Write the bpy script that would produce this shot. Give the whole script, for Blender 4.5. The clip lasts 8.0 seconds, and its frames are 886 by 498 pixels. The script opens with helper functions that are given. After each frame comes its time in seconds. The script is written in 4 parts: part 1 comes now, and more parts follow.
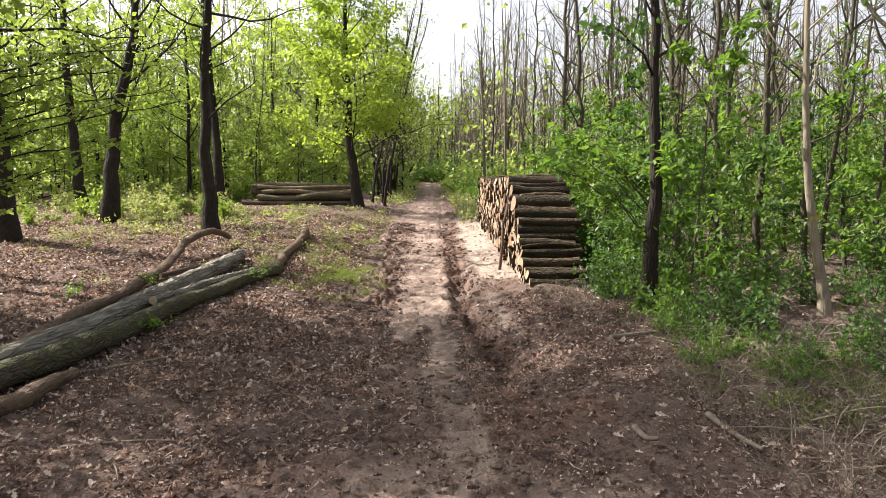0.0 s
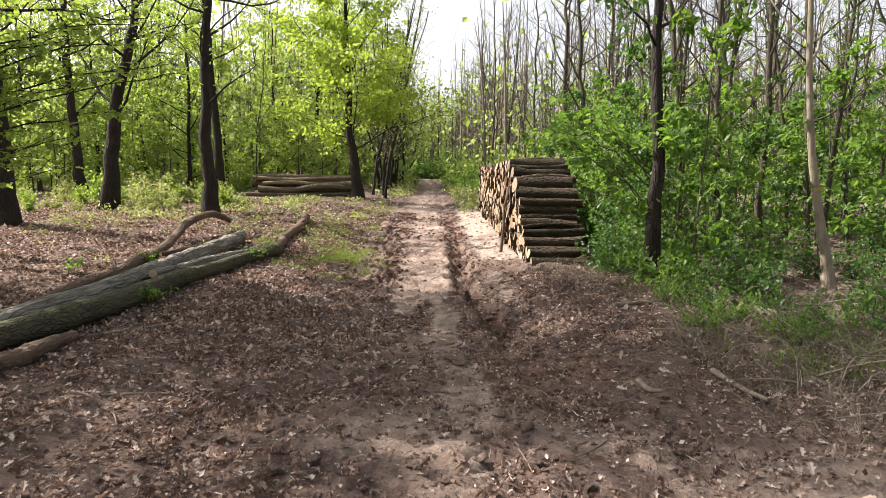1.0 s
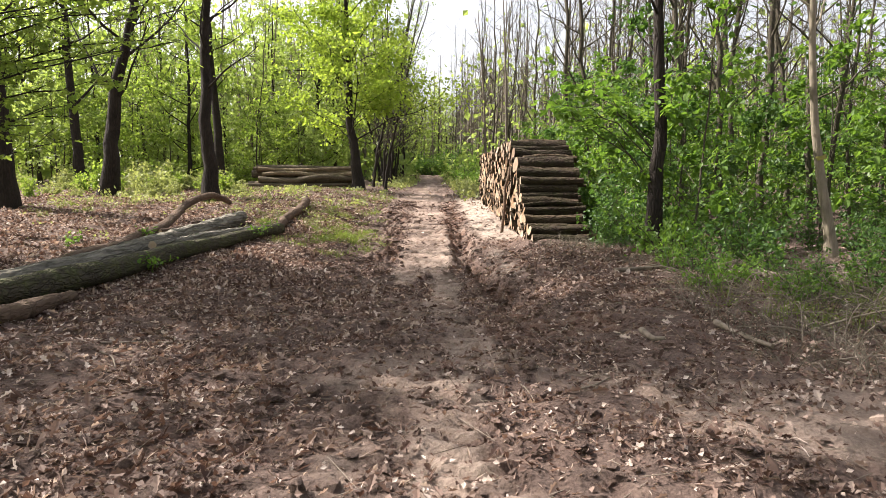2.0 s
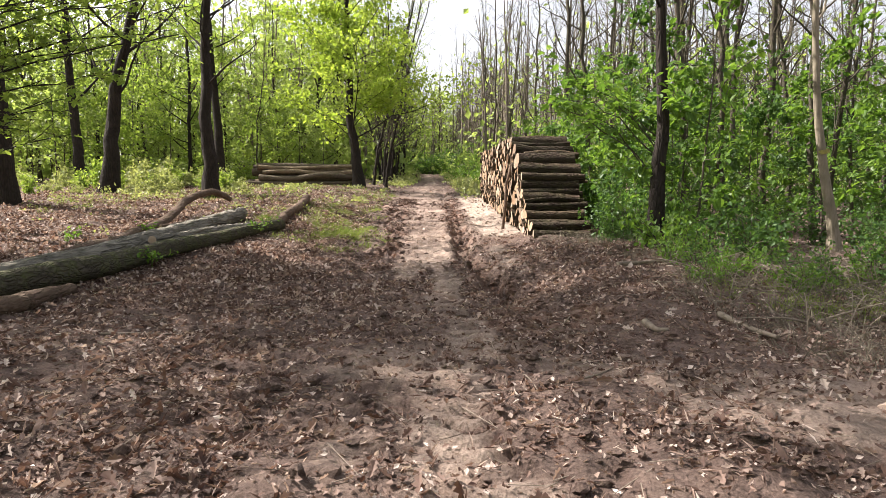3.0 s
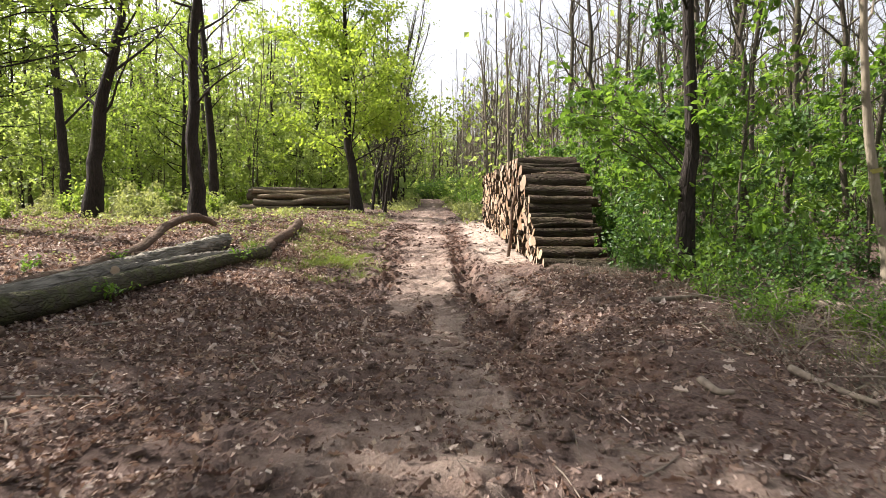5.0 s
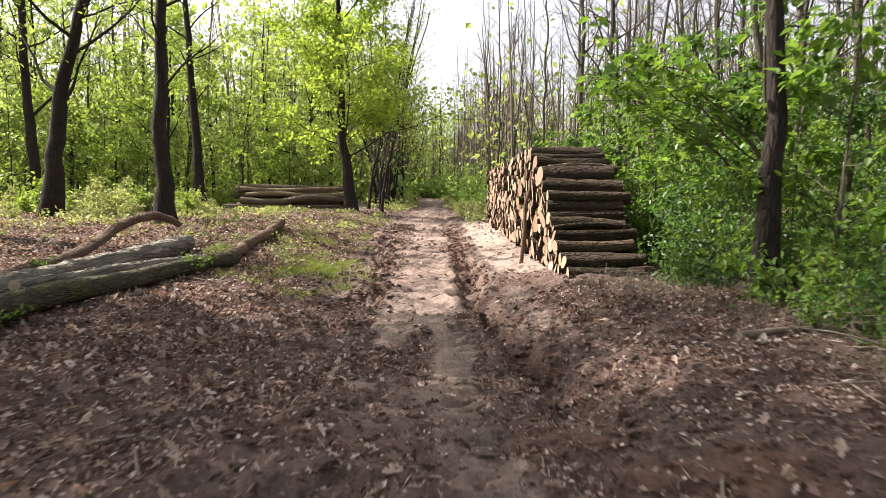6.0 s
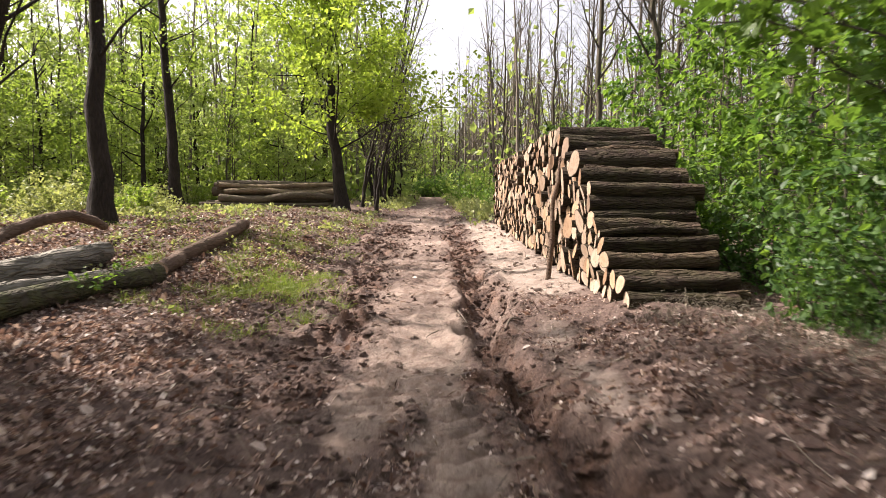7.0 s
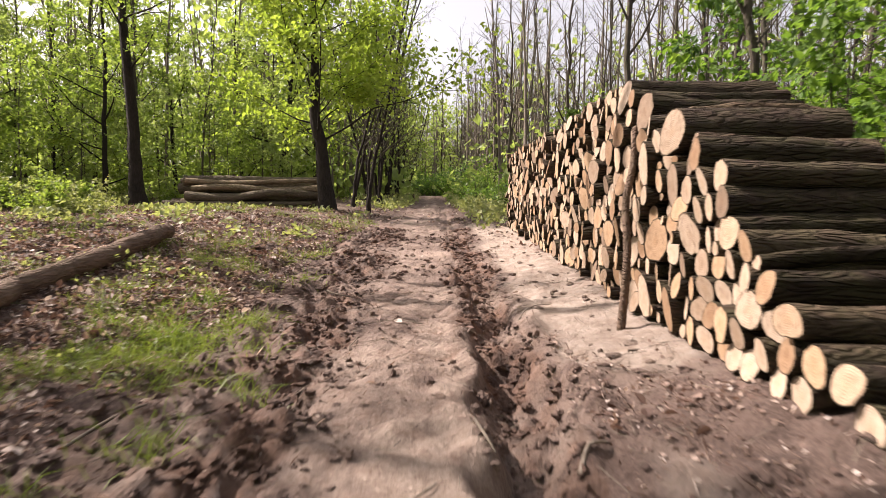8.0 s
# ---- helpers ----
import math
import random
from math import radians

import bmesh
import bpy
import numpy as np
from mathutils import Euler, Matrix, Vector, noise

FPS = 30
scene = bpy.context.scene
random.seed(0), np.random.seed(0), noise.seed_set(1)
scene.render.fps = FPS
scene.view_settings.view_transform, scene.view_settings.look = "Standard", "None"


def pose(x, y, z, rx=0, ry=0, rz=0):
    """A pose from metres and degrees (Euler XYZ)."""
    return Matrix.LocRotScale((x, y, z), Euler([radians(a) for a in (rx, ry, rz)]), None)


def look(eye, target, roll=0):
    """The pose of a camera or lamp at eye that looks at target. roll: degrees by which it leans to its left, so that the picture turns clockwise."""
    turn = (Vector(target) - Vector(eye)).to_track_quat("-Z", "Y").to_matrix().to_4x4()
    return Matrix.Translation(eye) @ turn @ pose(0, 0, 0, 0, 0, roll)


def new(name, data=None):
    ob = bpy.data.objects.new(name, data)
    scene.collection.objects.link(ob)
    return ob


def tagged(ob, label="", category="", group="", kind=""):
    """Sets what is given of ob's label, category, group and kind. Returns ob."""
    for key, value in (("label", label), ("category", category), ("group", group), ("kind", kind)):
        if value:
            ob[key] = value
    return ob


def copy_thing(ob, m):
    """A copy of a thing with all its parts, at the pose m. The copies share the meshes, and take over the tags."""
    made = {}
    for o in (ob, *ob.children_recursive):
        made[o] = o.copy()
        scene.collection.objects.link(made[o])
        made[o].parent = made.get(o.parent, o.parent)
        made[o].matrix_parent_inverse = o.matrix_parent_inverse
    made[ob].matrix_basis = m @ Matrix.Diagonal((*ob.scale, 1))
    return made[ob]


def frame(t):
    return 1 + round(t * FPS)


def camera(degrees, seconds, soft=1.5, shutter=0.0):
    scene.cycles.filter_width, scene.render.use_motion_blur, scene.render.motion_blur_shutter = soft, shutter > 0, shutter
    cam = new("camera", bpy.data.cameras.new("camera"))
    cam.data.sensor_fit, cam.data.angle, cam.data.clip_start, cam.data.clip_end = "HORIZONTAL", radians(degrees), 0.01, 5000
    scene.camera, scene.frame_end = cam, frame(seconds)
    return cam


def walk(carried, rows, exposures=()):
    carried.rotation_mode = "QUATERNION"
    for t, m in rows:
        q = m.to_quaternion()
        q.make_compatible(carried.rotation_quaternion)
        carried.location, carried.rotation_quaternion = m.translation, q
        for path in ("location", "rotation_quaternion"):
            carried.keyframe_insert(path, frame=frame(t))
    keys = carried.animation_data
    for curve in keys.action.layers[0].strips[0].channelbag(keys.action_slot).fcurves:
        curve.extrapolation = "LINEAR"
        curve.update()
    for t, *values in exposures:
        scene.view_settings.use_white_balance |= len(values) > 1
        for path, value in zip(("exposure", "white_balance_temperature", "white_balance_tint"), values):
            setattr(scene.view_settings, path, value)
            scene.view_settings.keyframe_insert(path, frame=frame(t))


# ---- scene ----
cam = camera(69.1, 8.0, soft=0.75, shutter=0.35)
METRES, EYE, TILT, LEAN, TURN = 11.0, 2.28, -5.7, 0.0, 0.0
ROWS = [
    (0.0, 0.0, 0.0, 0.0, 0.0, 0.0, -0.0),
    (0.5, -0.0003, 0.0027, -0.0205, 0.02, -0.02, -0.02),
    (1.0, -0.0014, 0.005, -0.0386, 0.03, -0.02, -0.02),
    (1.5, -0.0018, 0.0074, -0.0634, 0.04, -0.04, 0.0),
    (3.0, -0.003, 0.0137, -0.0867, 0.1, -0.09, -0.01),
    (3.5, -0.0032, 0.0219, -0.0857, 0.11, 1.52, -0.01),
    (4.0, -0.0034, 0.031, -0.0859, 0.13, 2.18, -0.02),
    (4.5, -0.0031, 0.062, -0.0832, 0.14, 2.14, 0.01),
    (6.0, -0.006, 0.3156, -0.0619, 0.15, 2.11, -0.06),
    (6.5, -0.0068, 0.4469, -0.05, 0.16, 2.04, -0.11),
    (7.0, -0.0077, 0.5859, -0.0362, 0.19, 2.02, -0.14),
    (7.5, -0.0088, 0.7532, -0.0197, 0.23, 1.97, -0.17),
    (8.0, -0.0094, 0.9195, -0.0015, 0.28, 1.95, -0.18),
]
walk(cam, [(t, pose(0, 0, EYE, TILT, LEAN, TURN) @ pose(METRES * x, METRES * y, METRES * z, 90 + pitch, roll, yaw)) for t, x, y, z, yaw, pitch, roll in ROWS],
     [(0.0, 1.34, 6650, 13), (4.5, 1.36, 6650, 14), (6.5, 1.34, 6750, 17), (8.0, 1.12, 6900, 21)])

# ---- world and sun ----
SUN_WAY = Vector((0.83, -0.30, -0.84)).normalized()   # the way the sunlight travels
world = bpy.data.worlds.new("sky")
world.use_nodes = True
scene.world = world
wn = world.node_tree.nodes
sky = wn.new("ShaderNodeTexSky")
sky.sky_type = "NISHITA"
sky.sun_disc = False
sky.sun_elevation = math.asin(-SUN_WAY.z)
sky.sun_rotation = math.atan2(-SUN_WAY.x, -SUN_WAY.y)
sky.dust_density = 4.0
sky.ozone_density = 0.6
haze = wn.new("ShaderNodeHueSaturation")   # thin white cloud over the blue
haze.inputs["Saturation"].default_value = 0.34
haze.inputs["Value"].default_value = 1.0
world.node_tree.links.new(sky.outputs[0], haze.inputs["Color"])
world.node_tree.links.new(haze.outputs[0], wn["Background"].inputs[0])
wn["Background"].inputs[1].default_value = 0.118
sun_data = bpy.data.lights.new("sun", "SUN")
sun_data.energy = 5.0
sun_data.angle = radians(0.6)
sun_data.color = (1.0, 0.95, 0.88)
sun = new("sun", sun_data)
sun.matrix_world = look((0, 0, 30), Vector((0, 0, 30)) + SUN_WAY)


# ---- materials ----
class Nodes:
    """Short hand for a node material."""

    def __init__(self, name):
        self.mat = bpy.data.materials.new(name)
        self.mat.use_nodes = True
        self.tree = self.mat.node_tree
        self.bsdf = self.tree.nodes["Principled BSDF"]
        self.out = self.tree.nodes["Material Output"]

    def add(self, kind, **inputs):
        n = self.tree.nodes.new("ShaderNode" + kind)
        for k, v in inputs.items():
            key = k.replace("_", " ")
            if isinstance(v, bpy.types.NodeSocket):
                self.tree.links.new(v, n.inputs[key])
            else:
                n.inputs[key].default_value = v
        return n

    def link(self, a, b):
        self.tree.links.new(a, b)

    def noise(self, vec, scale, detail=4.0, rough=0.6):
        return self.add("TexNoise", Vector=vec, Scale=scale, Detail=detail, Roughness=rough).outputs[0]

    def ramp(self, fac, *stops):
        n = self.add("ValToRGB", Fac=fac)
        el = n.color_ramp.elements
        while len(el) < len(stops):
            el.new(0.5)
        for e, (p, c) in zip(el, stops):
            e.position = p
            e.color = (*c, 1) if isinstance(c, tuple) else (c, c, c, 1)
        return n.outputs[0]

    def mix(self, fac, a, b, blend="MIX"):
        n = self.tree.nodes.new("ShaderNodeMix")
        n.data_type = "RGBA"
        n.blend_type = blend
        for sock, v in ((n.inputs[0], fac), (n.inputs[6], a), (n.inputs[7], b)):
            if isinstance(v, bpy.types.NodeSocket):
                self.link(v, sock)
            elif isinstance(v, tuple):
                sock.default_value = (*v, 1)
            else:
                sock.default_value = v
        return n.outputs[2]

    def math(self, op, a, b=0.0):
        n = self.tree.nodes.new("ShaderNodeMath")
        n.operation = op
        for sock, v in zip(n.inputs, (a, b)):
            if isinstance(v, bpy.types.NodeSocket):
                self.link(v, sock)
            else:
                sock.default_value = v
        return n.outputs[0]

    def stretch(self, vec, s):
        n = self.tree.nodes.new("ShaderNodeMapping")
        n.inputs["Scale"].default_value = s
        self.link(vec, n.inputs["Vector"])
        return n.outputs[0]

    def bump(self, height, strength, distance):
        return self.add("Bump", Height=height, Strength=strength, Distance=distance).outputs[0]

    def finish(self, color, rough, normal=None, spec=0.3):
        for key, v in (("Base Color", color), ("Roughness", rough), ("Normal", normal), ("Specular IOR Level", spec)):
            if v is None:
                continue
            if isinstance(v, bpy.types.NodeSocket):
                self.link(v, self.bsdf.inputs[key])
            else:
                self.bsdf.inputs[key].default_value = (*v, 1) if isinstance(v, tuple) else v
        return self.mat


def mat_bark(name, dark, light, fissure=9.0, moss=0.0, depth=0.02, grain=(1, 1, 0.16), vary=0.0):
    n = Nodes(name)
    obj = n.add("TexCoord").outputs["Object"]
    warp = n.noise(obj, 3.0, 3)
    v = n.stretch(obj, grain)
    v2 = n.mix(0.2, v, n.add("TexNoise", Vector=v, Scale=6.0, Detail=3.0).outputs[1])
    ridge = n.add("TexVoronoi", Vector=v2, Scale=fissure * 2.2)
    ridge.feature = "DISTANCE_TO_EDGE"
    crack = n.ramp(ridge.outputs["Distance"], (0.0, 0.0), (0.25, 1.0))
    fine = n.noise(v, 60.0, 5, 0.7)
    height = n.math("ADD", crack, n.math("MULTIPLY", fine, 0.6))
    col = n.mix(crack, dark, light)
    col = n.mix(n.ramp(fine, (0.3, 0.0), (0.75, 0.75)), col, tuple(min(1, c * 1.5) for c in light))
    col = n.mix(n.ramp(warp, (0.45, 0.0), (0.7, 0.6)), col, tuple(c * 0.55 for c in light))
    col = n.mix(n.ramp(n.noise(obj, 1.7, 3), (0.35, 0.0), (0.7, 0.55)), col, tuple(min(1, c * 1.45) for c in light))
    if vary:
        pick = n.math("FRACT", n.math("ADD", n.add("ObjectInfo").outputs["Random"], n.add("NewGeometry").outputs["Random Per Island"]))
        tone = n.ramp(pick, (0.0, (0.55, 0.5, 0.46)), (0.5, (0.9, 0.86, 0.82)), (0.8, (1.25, 1.18, 1.1)), (1.0, (1.9, 1.75, 1.5)))
        col = n.mix(vary, col, n.mix(1.0, col, tone, "MULTIPLY"))
    if moss:
        col = n.mix(n.math("MULTIPLY", n.ramp(n.noise(obj, 5.0, 6, 0.7), (0.42, 0.0), (0.62, 1.0)), moss), col, (0.085, 0.10, 0.032))
    return n.finish(col, 0.9, n.bump(height, 0.9, depth), 0.15)


def mat_end():
    n = Nodes("cut_wood")
    geo = n.add("NewGeometry")
    pos = geo.outputs["Position"]
    rnd = n.math("FRACT", n.math("ADD", geo.outputs["Random Per Island"], n.add("ObjectInfo").outputs["Random"]))
    from_core = n.add("Attribute")
    from_core.attribute_name = "core"
    wob = n.noise(pos, 9.0, 3)
    r = n.math("ADD", from_core.outputs["Fac"], n.math("MULTIPLY", wob, 0.03))
    rings = n.math("ADD", n.math("MULTIPLY", n.math("SINE", n.math("MULTIPLY", r, 400.0)), 0.5), 0.5)
    heart = n.ramp(r, (0.03, 1.0), (0.075, 0.0))
    saw = n.noise(n.stretch(pos, (30, 30, 220)), 1.0, 3)
    blot = n.noise(pos, 22.0, 4)
    col = n.mix(n.math("MULTIPLY", rings, 0.28), (0.42, 0.338, 0.265), (0.31, 0.236, 0.18))
    col = n.mix(n.math("MULTIPLY", heart, 0.55), col, (0.33, 0.22, 0.14))
    col = n.mix(n.ramp(blot, (0.42, 0.0), (0.68, 0.75)), col, (0.25, 0.175, 0.125))
    col = n.mix(n.math("MULTIPLY", saw, 0.35), col, (0.46, 0.38, 0.30))
    split = n.noise(n.stretch(pos, (4, 60, 9)), 1.0, 2)
    col = n.mix(n.ramp(split, (0.30, 0.7), (0.36, 0.0)), col, (0.10, 0.065, 0.045))
    tone = n.ramp(rnd, (0.0, (0.42, 0.36, 0.32)), (0.22, (0.8, 0.74, 0.68)), (0.5, (1.0, 0.97, 0.94)), (0.75, (0.92, 0.78, 0.62)), (1.0, (0.5, 0.38, 0.29)))
    col = n.mix(1.0, col, tone, "MULTIPLY")
    return n.finish(col, 0.8, n.bump(n.math("ADD", saw, rings), 0.35, 0.004), 0.2)


def mat_leaf(name, a, b, back, glow=0.5):
    n = Nodes(name)
    geo = n.add("NewGeometry")
    rnd = geo.outputs["Random Per Island"]
    pos = geo.outputs["Position"]
    col = n.mix(rnd, a, b)
    col = n.mix(n.ramp(n.noise(pos, 0.7, 2), (0.4, 0.0), (0.65, 0.6)), col, back)
    vein = n.noise(pos, 45.0, 3)
    col = n.mix(n.ramp(vein, (0.35, 0.0), (0.8, 0.35)), col, tuple(c * 0.6 for c in a))
    n.finish(col, 0.45, None, 0.35)
    tr = n.add("BsdfTranslucent", Color=n.mix(1.0, col, (1.3, 1.27, 0.72), "MULTIPLY"))
    mixed = n.add("MixShader", Fac=glow)
    n.link(n.bsdf.outputs[0], mixed.inputs[1])
    n.link(tr.outputs[0], mixed.inputs[2])
    n.link(mixed.outputs[0], n.out.inputs[0])
    return n.mat


def mat_litter():
    n = Nodes("dead_leaves")
    geo = n.add("NewGeometry")
    rnd = geo.outputs["Random Per Island"]
    col = n.ramp(rnd, (0.0, (0.055, 0.031, 0.025)), (0.35, (0.15, 0.095, 0.076)), (0.65, (0.28, 0.20, 0.164)), (0.88, (0.46, 0.365, 0.31)), (1.0, (0.70, 0.62, 0.56)))
    col = n.mix(n.ramp(n.noise(geo.outputs["Position"], 40.0, 3), (0.4, 0.0), (0.8, 0.35)), col, (0.14, 0.08, 0.055))
    n.finish(col, 0.65, None, 0.3)
    thin = n.add("BsdfTranslucent", Color=n.mix(1.0, col, (1.1, 0.95, 0.8), "MULTIPLY"))
    mixed = n.add("MixShader", Fac=0.3)
    n.link(n.bsdf.outputs[0], mixed.inputs[1])
    n.link(thin.outputs[0], mixed.inputs[2])
    n.link(mixed.outputs[0], n.out.inputs[0])
    return n.mat


def mat_ground():
    n = Nodes("forest_soil")
    pos = n.add("NewGeometry").outputs["Position"]

    def attr(name):
        a = n.add("Attribute")
        a.attribute_name = name
        return a.outputs["Fac"]
    big = n.noise(pos, 0.8, 5)
    mid = n.noise(pos, 6.0, 6, 0.65)
    fine = n.noise(pos, 45.0, 6, 0.7)
    soil = n.mix(n.ramp(mid, (0.3, 0.0), (0.7, 1.0)), (0.050, 0.032, 0.027), (0.185, 0.125, 0.101))
    soil = n.mix(n.ramp(fine, (0.4, 0.0), (0.7, 0.8)), soil, (0.265, 0.188, 0.154))
    dust = n.mix(n.ramp(fine, (0.3, 0.0), (0.75, 1.0)), (0.30, 0.222, 0.178), (0.52, 0.415, 0.34))
    dust = n.mix(n.ramp(mid, (0.46, 0.0), (0.68, 0.75)), dust, (0.20, 0.128, 0.096))
    col = n.mix(n.ramp(n.math("ADD", attr("track"), n.math("MULTIPLY", n.math("SUBTRACT", mid, 0.5), 0.7)), (0.12, 0.0), (0.62, 1.0)), soil, dust)
    sand = n.mix(n.ramp(mid, (0.35, 0.0), (0.7, 1.0)), (0.45, 0.375, 0.315), (0.29, 0.218, 0.172))
    col = n.mix(n.ramp(n.math("ADD", attr("sand"), n.math("MULTIPLY", n.math("SUBTRACT", mid, 0.5), 0.5)), (0.15, 0.0), (0.7, 1.0)), col, sand)
    mud = n.mix(n.ramp(mid, (0.35, 0.0), (0.65, 1.0)), (0.060, 0.031, 0.021), (0.215, 0.122, 0.083))
    mud = n.mix(n.ramp(fine, (0.45, 0.0), (0.75, 0.6)), mud, (0.31, 0.192, 0.138))
    mud_shade = attr("mud")
    col = n.mix(n.ramp(n.math("ADD", mud_shade, n.math("MULTIPLY", n.math("SUBTRACT", fine, 0.5), 0.5)), (0.15, 0.0), (0.65, 1.0)), col, mud)
    col = n.mix(n.math("MULTIPLY", attr("green"), n.ramp(mid, (0.45, 0.0), (0.65, 0.22))), col, (0.15, 0.16, 0.055))
    col = n.mix(n.ramp(big, (0.35, 0.25), (0.6, 0.0)), col, (0.085, 0.057, 0.046))
    crumb = n.noise(pos, 130.0, 5, 0.75)
    col = n.mix(n.ramp(crumb, (0.34, 0.5), (0.48, 0.0)), col, n.mix(1.0, col, (0.42, 0.36, 0.33), "MULTIPLY"))
    scrape = n.noise(n.stretch(pos, (14, 1.6, 6)), 1.0, 5, 0.7)
    col = n.mix(n.ramp(scrape, (0.34, 0.4), (0.46, 0.0)), col, n.mix(1.0, col, (0.55, 0.46, 0.42), "MULTIPLY"))
    vor = n.add("TexVoronoi", Vector=pos, Scale=26.0).outputs["Distance"]
    h = n.math("ADD", n.math("ADD", n.math("MULTIPLY", fine, 0.7), n.math("MULTIPLY", n.math("ADD", crumb, scrape), 0.35)), n.math("ADD", mid, n.math("MULTIPLY", vor, 0.35)))
    deep = n.ramp(n.math("ADD", mud_shade, n.math("MULTIPLY", n.math("SUBTRACT", mid, 0.5), 0.4)), (0.8, 0.0), (1.0, 0.75))
    col = n.mix(deep, col, (0.050, 0.028, 0.021))
    rough = n.mix(mud_shade, (0.95, 0.95, 0.95), n.ramp(n.noise(pos, 5.0, 3), (0.40, 0.28), (0.6, 0.9)))
    return n.finish(col, rough, n.bump(h, 1.0, 0.045), 0.3)


def mat_plain(name, a, b, scale=8.0, rough=0.85, stretch=(1, 1, 1)):
    n = Nodes(name)
    obj = n.stretch(n.add("TexCoord").outputs["Object"], stretch)
    f = n.noise(obj, scale, 5, 0.65)
    rnd = n.add("NewGeometry").outputs["Random Per Island"]
    col = n.mix(n.ramp(f, (0.3, 0.0), (0.7, 1.0)), a, b)
    col = n.mix(n.math("MULTIPLY", rnd, 0.55), col, tuple(c * 0.45 for c in a))
    return n.finish(col, rough, n.bump(f, 0.5, 0.01), 0.2)


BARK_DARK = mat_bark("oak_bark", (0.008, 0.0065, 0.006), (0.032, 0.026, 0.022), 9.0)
BARK_GREY = mat_bark("grey_bark", (0.022, 0.018, 0.015), (0.074, 0.061, 0.050), 12.0, 0.3, 0.01)
BARK_PALE = mat_bark("pale_bark", (0.115, 0.098, 0.074), (0.215, 0.182, 0.14), 7.0, 0.15, 0.004)
# distance haze put into the colour: paler than the near grey bark
BARK_FAR_HAZE = mat_bark("far_haze_bark", (0.075, 0.062, 0.052), (0.19, 0.158, 0.132), 12.0, 0.2, 0.01)
# log bark made lighter: sunlight on the pole pile put into the colour
BARK_POLE_LIT = mat_bark("lit_pole_bark", (0.022, 0.018, 0.014), (0.125, 0.103, 0.083), 8.0, 0.3, 0.02, (0.22, 1, 1), 1.0)
# darker than dry bark: shade on the stack's near side is in the colour
BARK_LOG_SHADED = mat_bark("shaded_log_bark", (0.011, 0.008, 0.0065), (0.056, 0.041, 0.032), 11.0, 0.2, 0.03, (0.3, 1, 1), 1.0)
BARK_MOSS = mat_bark("mossy_bark", (0.014, 0.012, 0.009), (0.066, 0.057, 0.042), 9.0, 0.6, 0.025, (1, 0.35, 1))
BARK_RIDGED = mat_bark("ridged_bark", (0.012, 0.011, 0.009), (0.24, 0.22, 0.185), 6.0, 0.15, 0.06, (1, 0.14, 1))
BARK_LIMB = mat_bark("limb_bark", (0.026, 0.017, 0.013), (0.115, 0.078, 0.058), 10.0, 0.1, 0.012, (1, 0.2, 1))
CUT_WOOD = mat_end()
LEAF_BRIGHT = mat_leaf("maple_leaf", (0.12, 0.20, 0.043), (0.30, 0.39, 0.10), (0.22, 0.30, 0.07), 0.63)
LEAF_MAPLE = mat_leaf("young_maple_leaf", (0.19, 0.29, 0.05), (0.36, 0.46, 0.10), (0.29, 0.38, 0.07), 0.64)
# shrub green lowered a little: tree shade put into the colour
LEAF_MID = mat_leaf("shrub_leaf", (0.042, 0.100, 0.026), (0.098, 0.175, 0.045), (0.070, 0.145, 0.035), 0.48)
# pale spring green, lightened further as painted distance haze
LEAF_FAR_HAZE = mat_leaf("far_haze_leaf", (0.22, 0.31, 0.10), (0.33, 0.41, 0.16), (0.28, 0.35, 0.14), 0.58)
# fresh green; on the saplings it also stands in for sunlit leaves
LEAF_LIGHT = mat_leaf("light_leaf", (0.075, 0.155, 0.03), (0.17, 0.27, 0.052), (0.13, 0.24, 0.045), 0.55)
LEAF_HERB = mat_leaf("herb_leaf", (0.21, 0.26, 0.10), (0.38, 0.41, 0.20), (0.31, 0.33, 0.16), 0.45)
LITTER = mat_litter()
SOIL = mat_ground()
STICK = mat_plain("dead_twig", (0.15, 0.118, 0.09), (0.34, 0.285, 0.23), 12.0)
STRAW = mat_plain("dry_grass", (0.11, 0.095, 0.070), (0.30, 0.26, 0.20), 5.0)
GRASS = mat_leaf("fresh_grass", (0.12, 0.19, 0.03), (0.22, 0.28, 0.06), (0.20, 0.24, 0.07), 0.4)
PAINT = mat_plain("yellow_paint", (0.40, 0.36, 0.09), (0.25, 0.22, 0.10), 20.0)


# ---- mesh helpers ----
class Soup:
    """Gathers vertices and faces of one mesh."""

    def __init__(self):
        self.v, self.f, self.m, self.n, self.core = [], [], [], 0, []

    def add(self, verts, faces, mat=0, core=None):
        verts = np.asarray(verts, float).reshape(-1, 3)
        faces = np.asarray(faces, int)
        self.v.append(verts)
        self.f.append(faces + self.n)
        self.m.append(np.full(len(faces), mat))
        self.n += len(verts)
        self.core.append(np.full(len(verts), 0.1) if core is None else np.asarray(core, float))

    def mesh(self, name, mats, smooth=True):
        me = bpy.data.meshes.new(name)
        v = np.concatenate(self.v)
        loops = np.concatenate([f.ravel() for f in self.f])
        totals = np.concatenate([np.full(len(f), f.shape[1]) for f in self.f])
        starts = np.concatenate([[0], np.cumsum(totals)[:-1]])
        me.vertices.add(len(v))
        me.vertices.foreach_set("co", v.astype(np.float32).ravel())
        me.loops.add(len(loops))
        me.loops.foreach_set("vertex_index", loops.astype(np.int32))
        me.polygons.add(len(totals))
        me.polygons.foreach_set("loop_start", starts.astype(np.int32))
        for m in mats:
            me.materials.append(m)
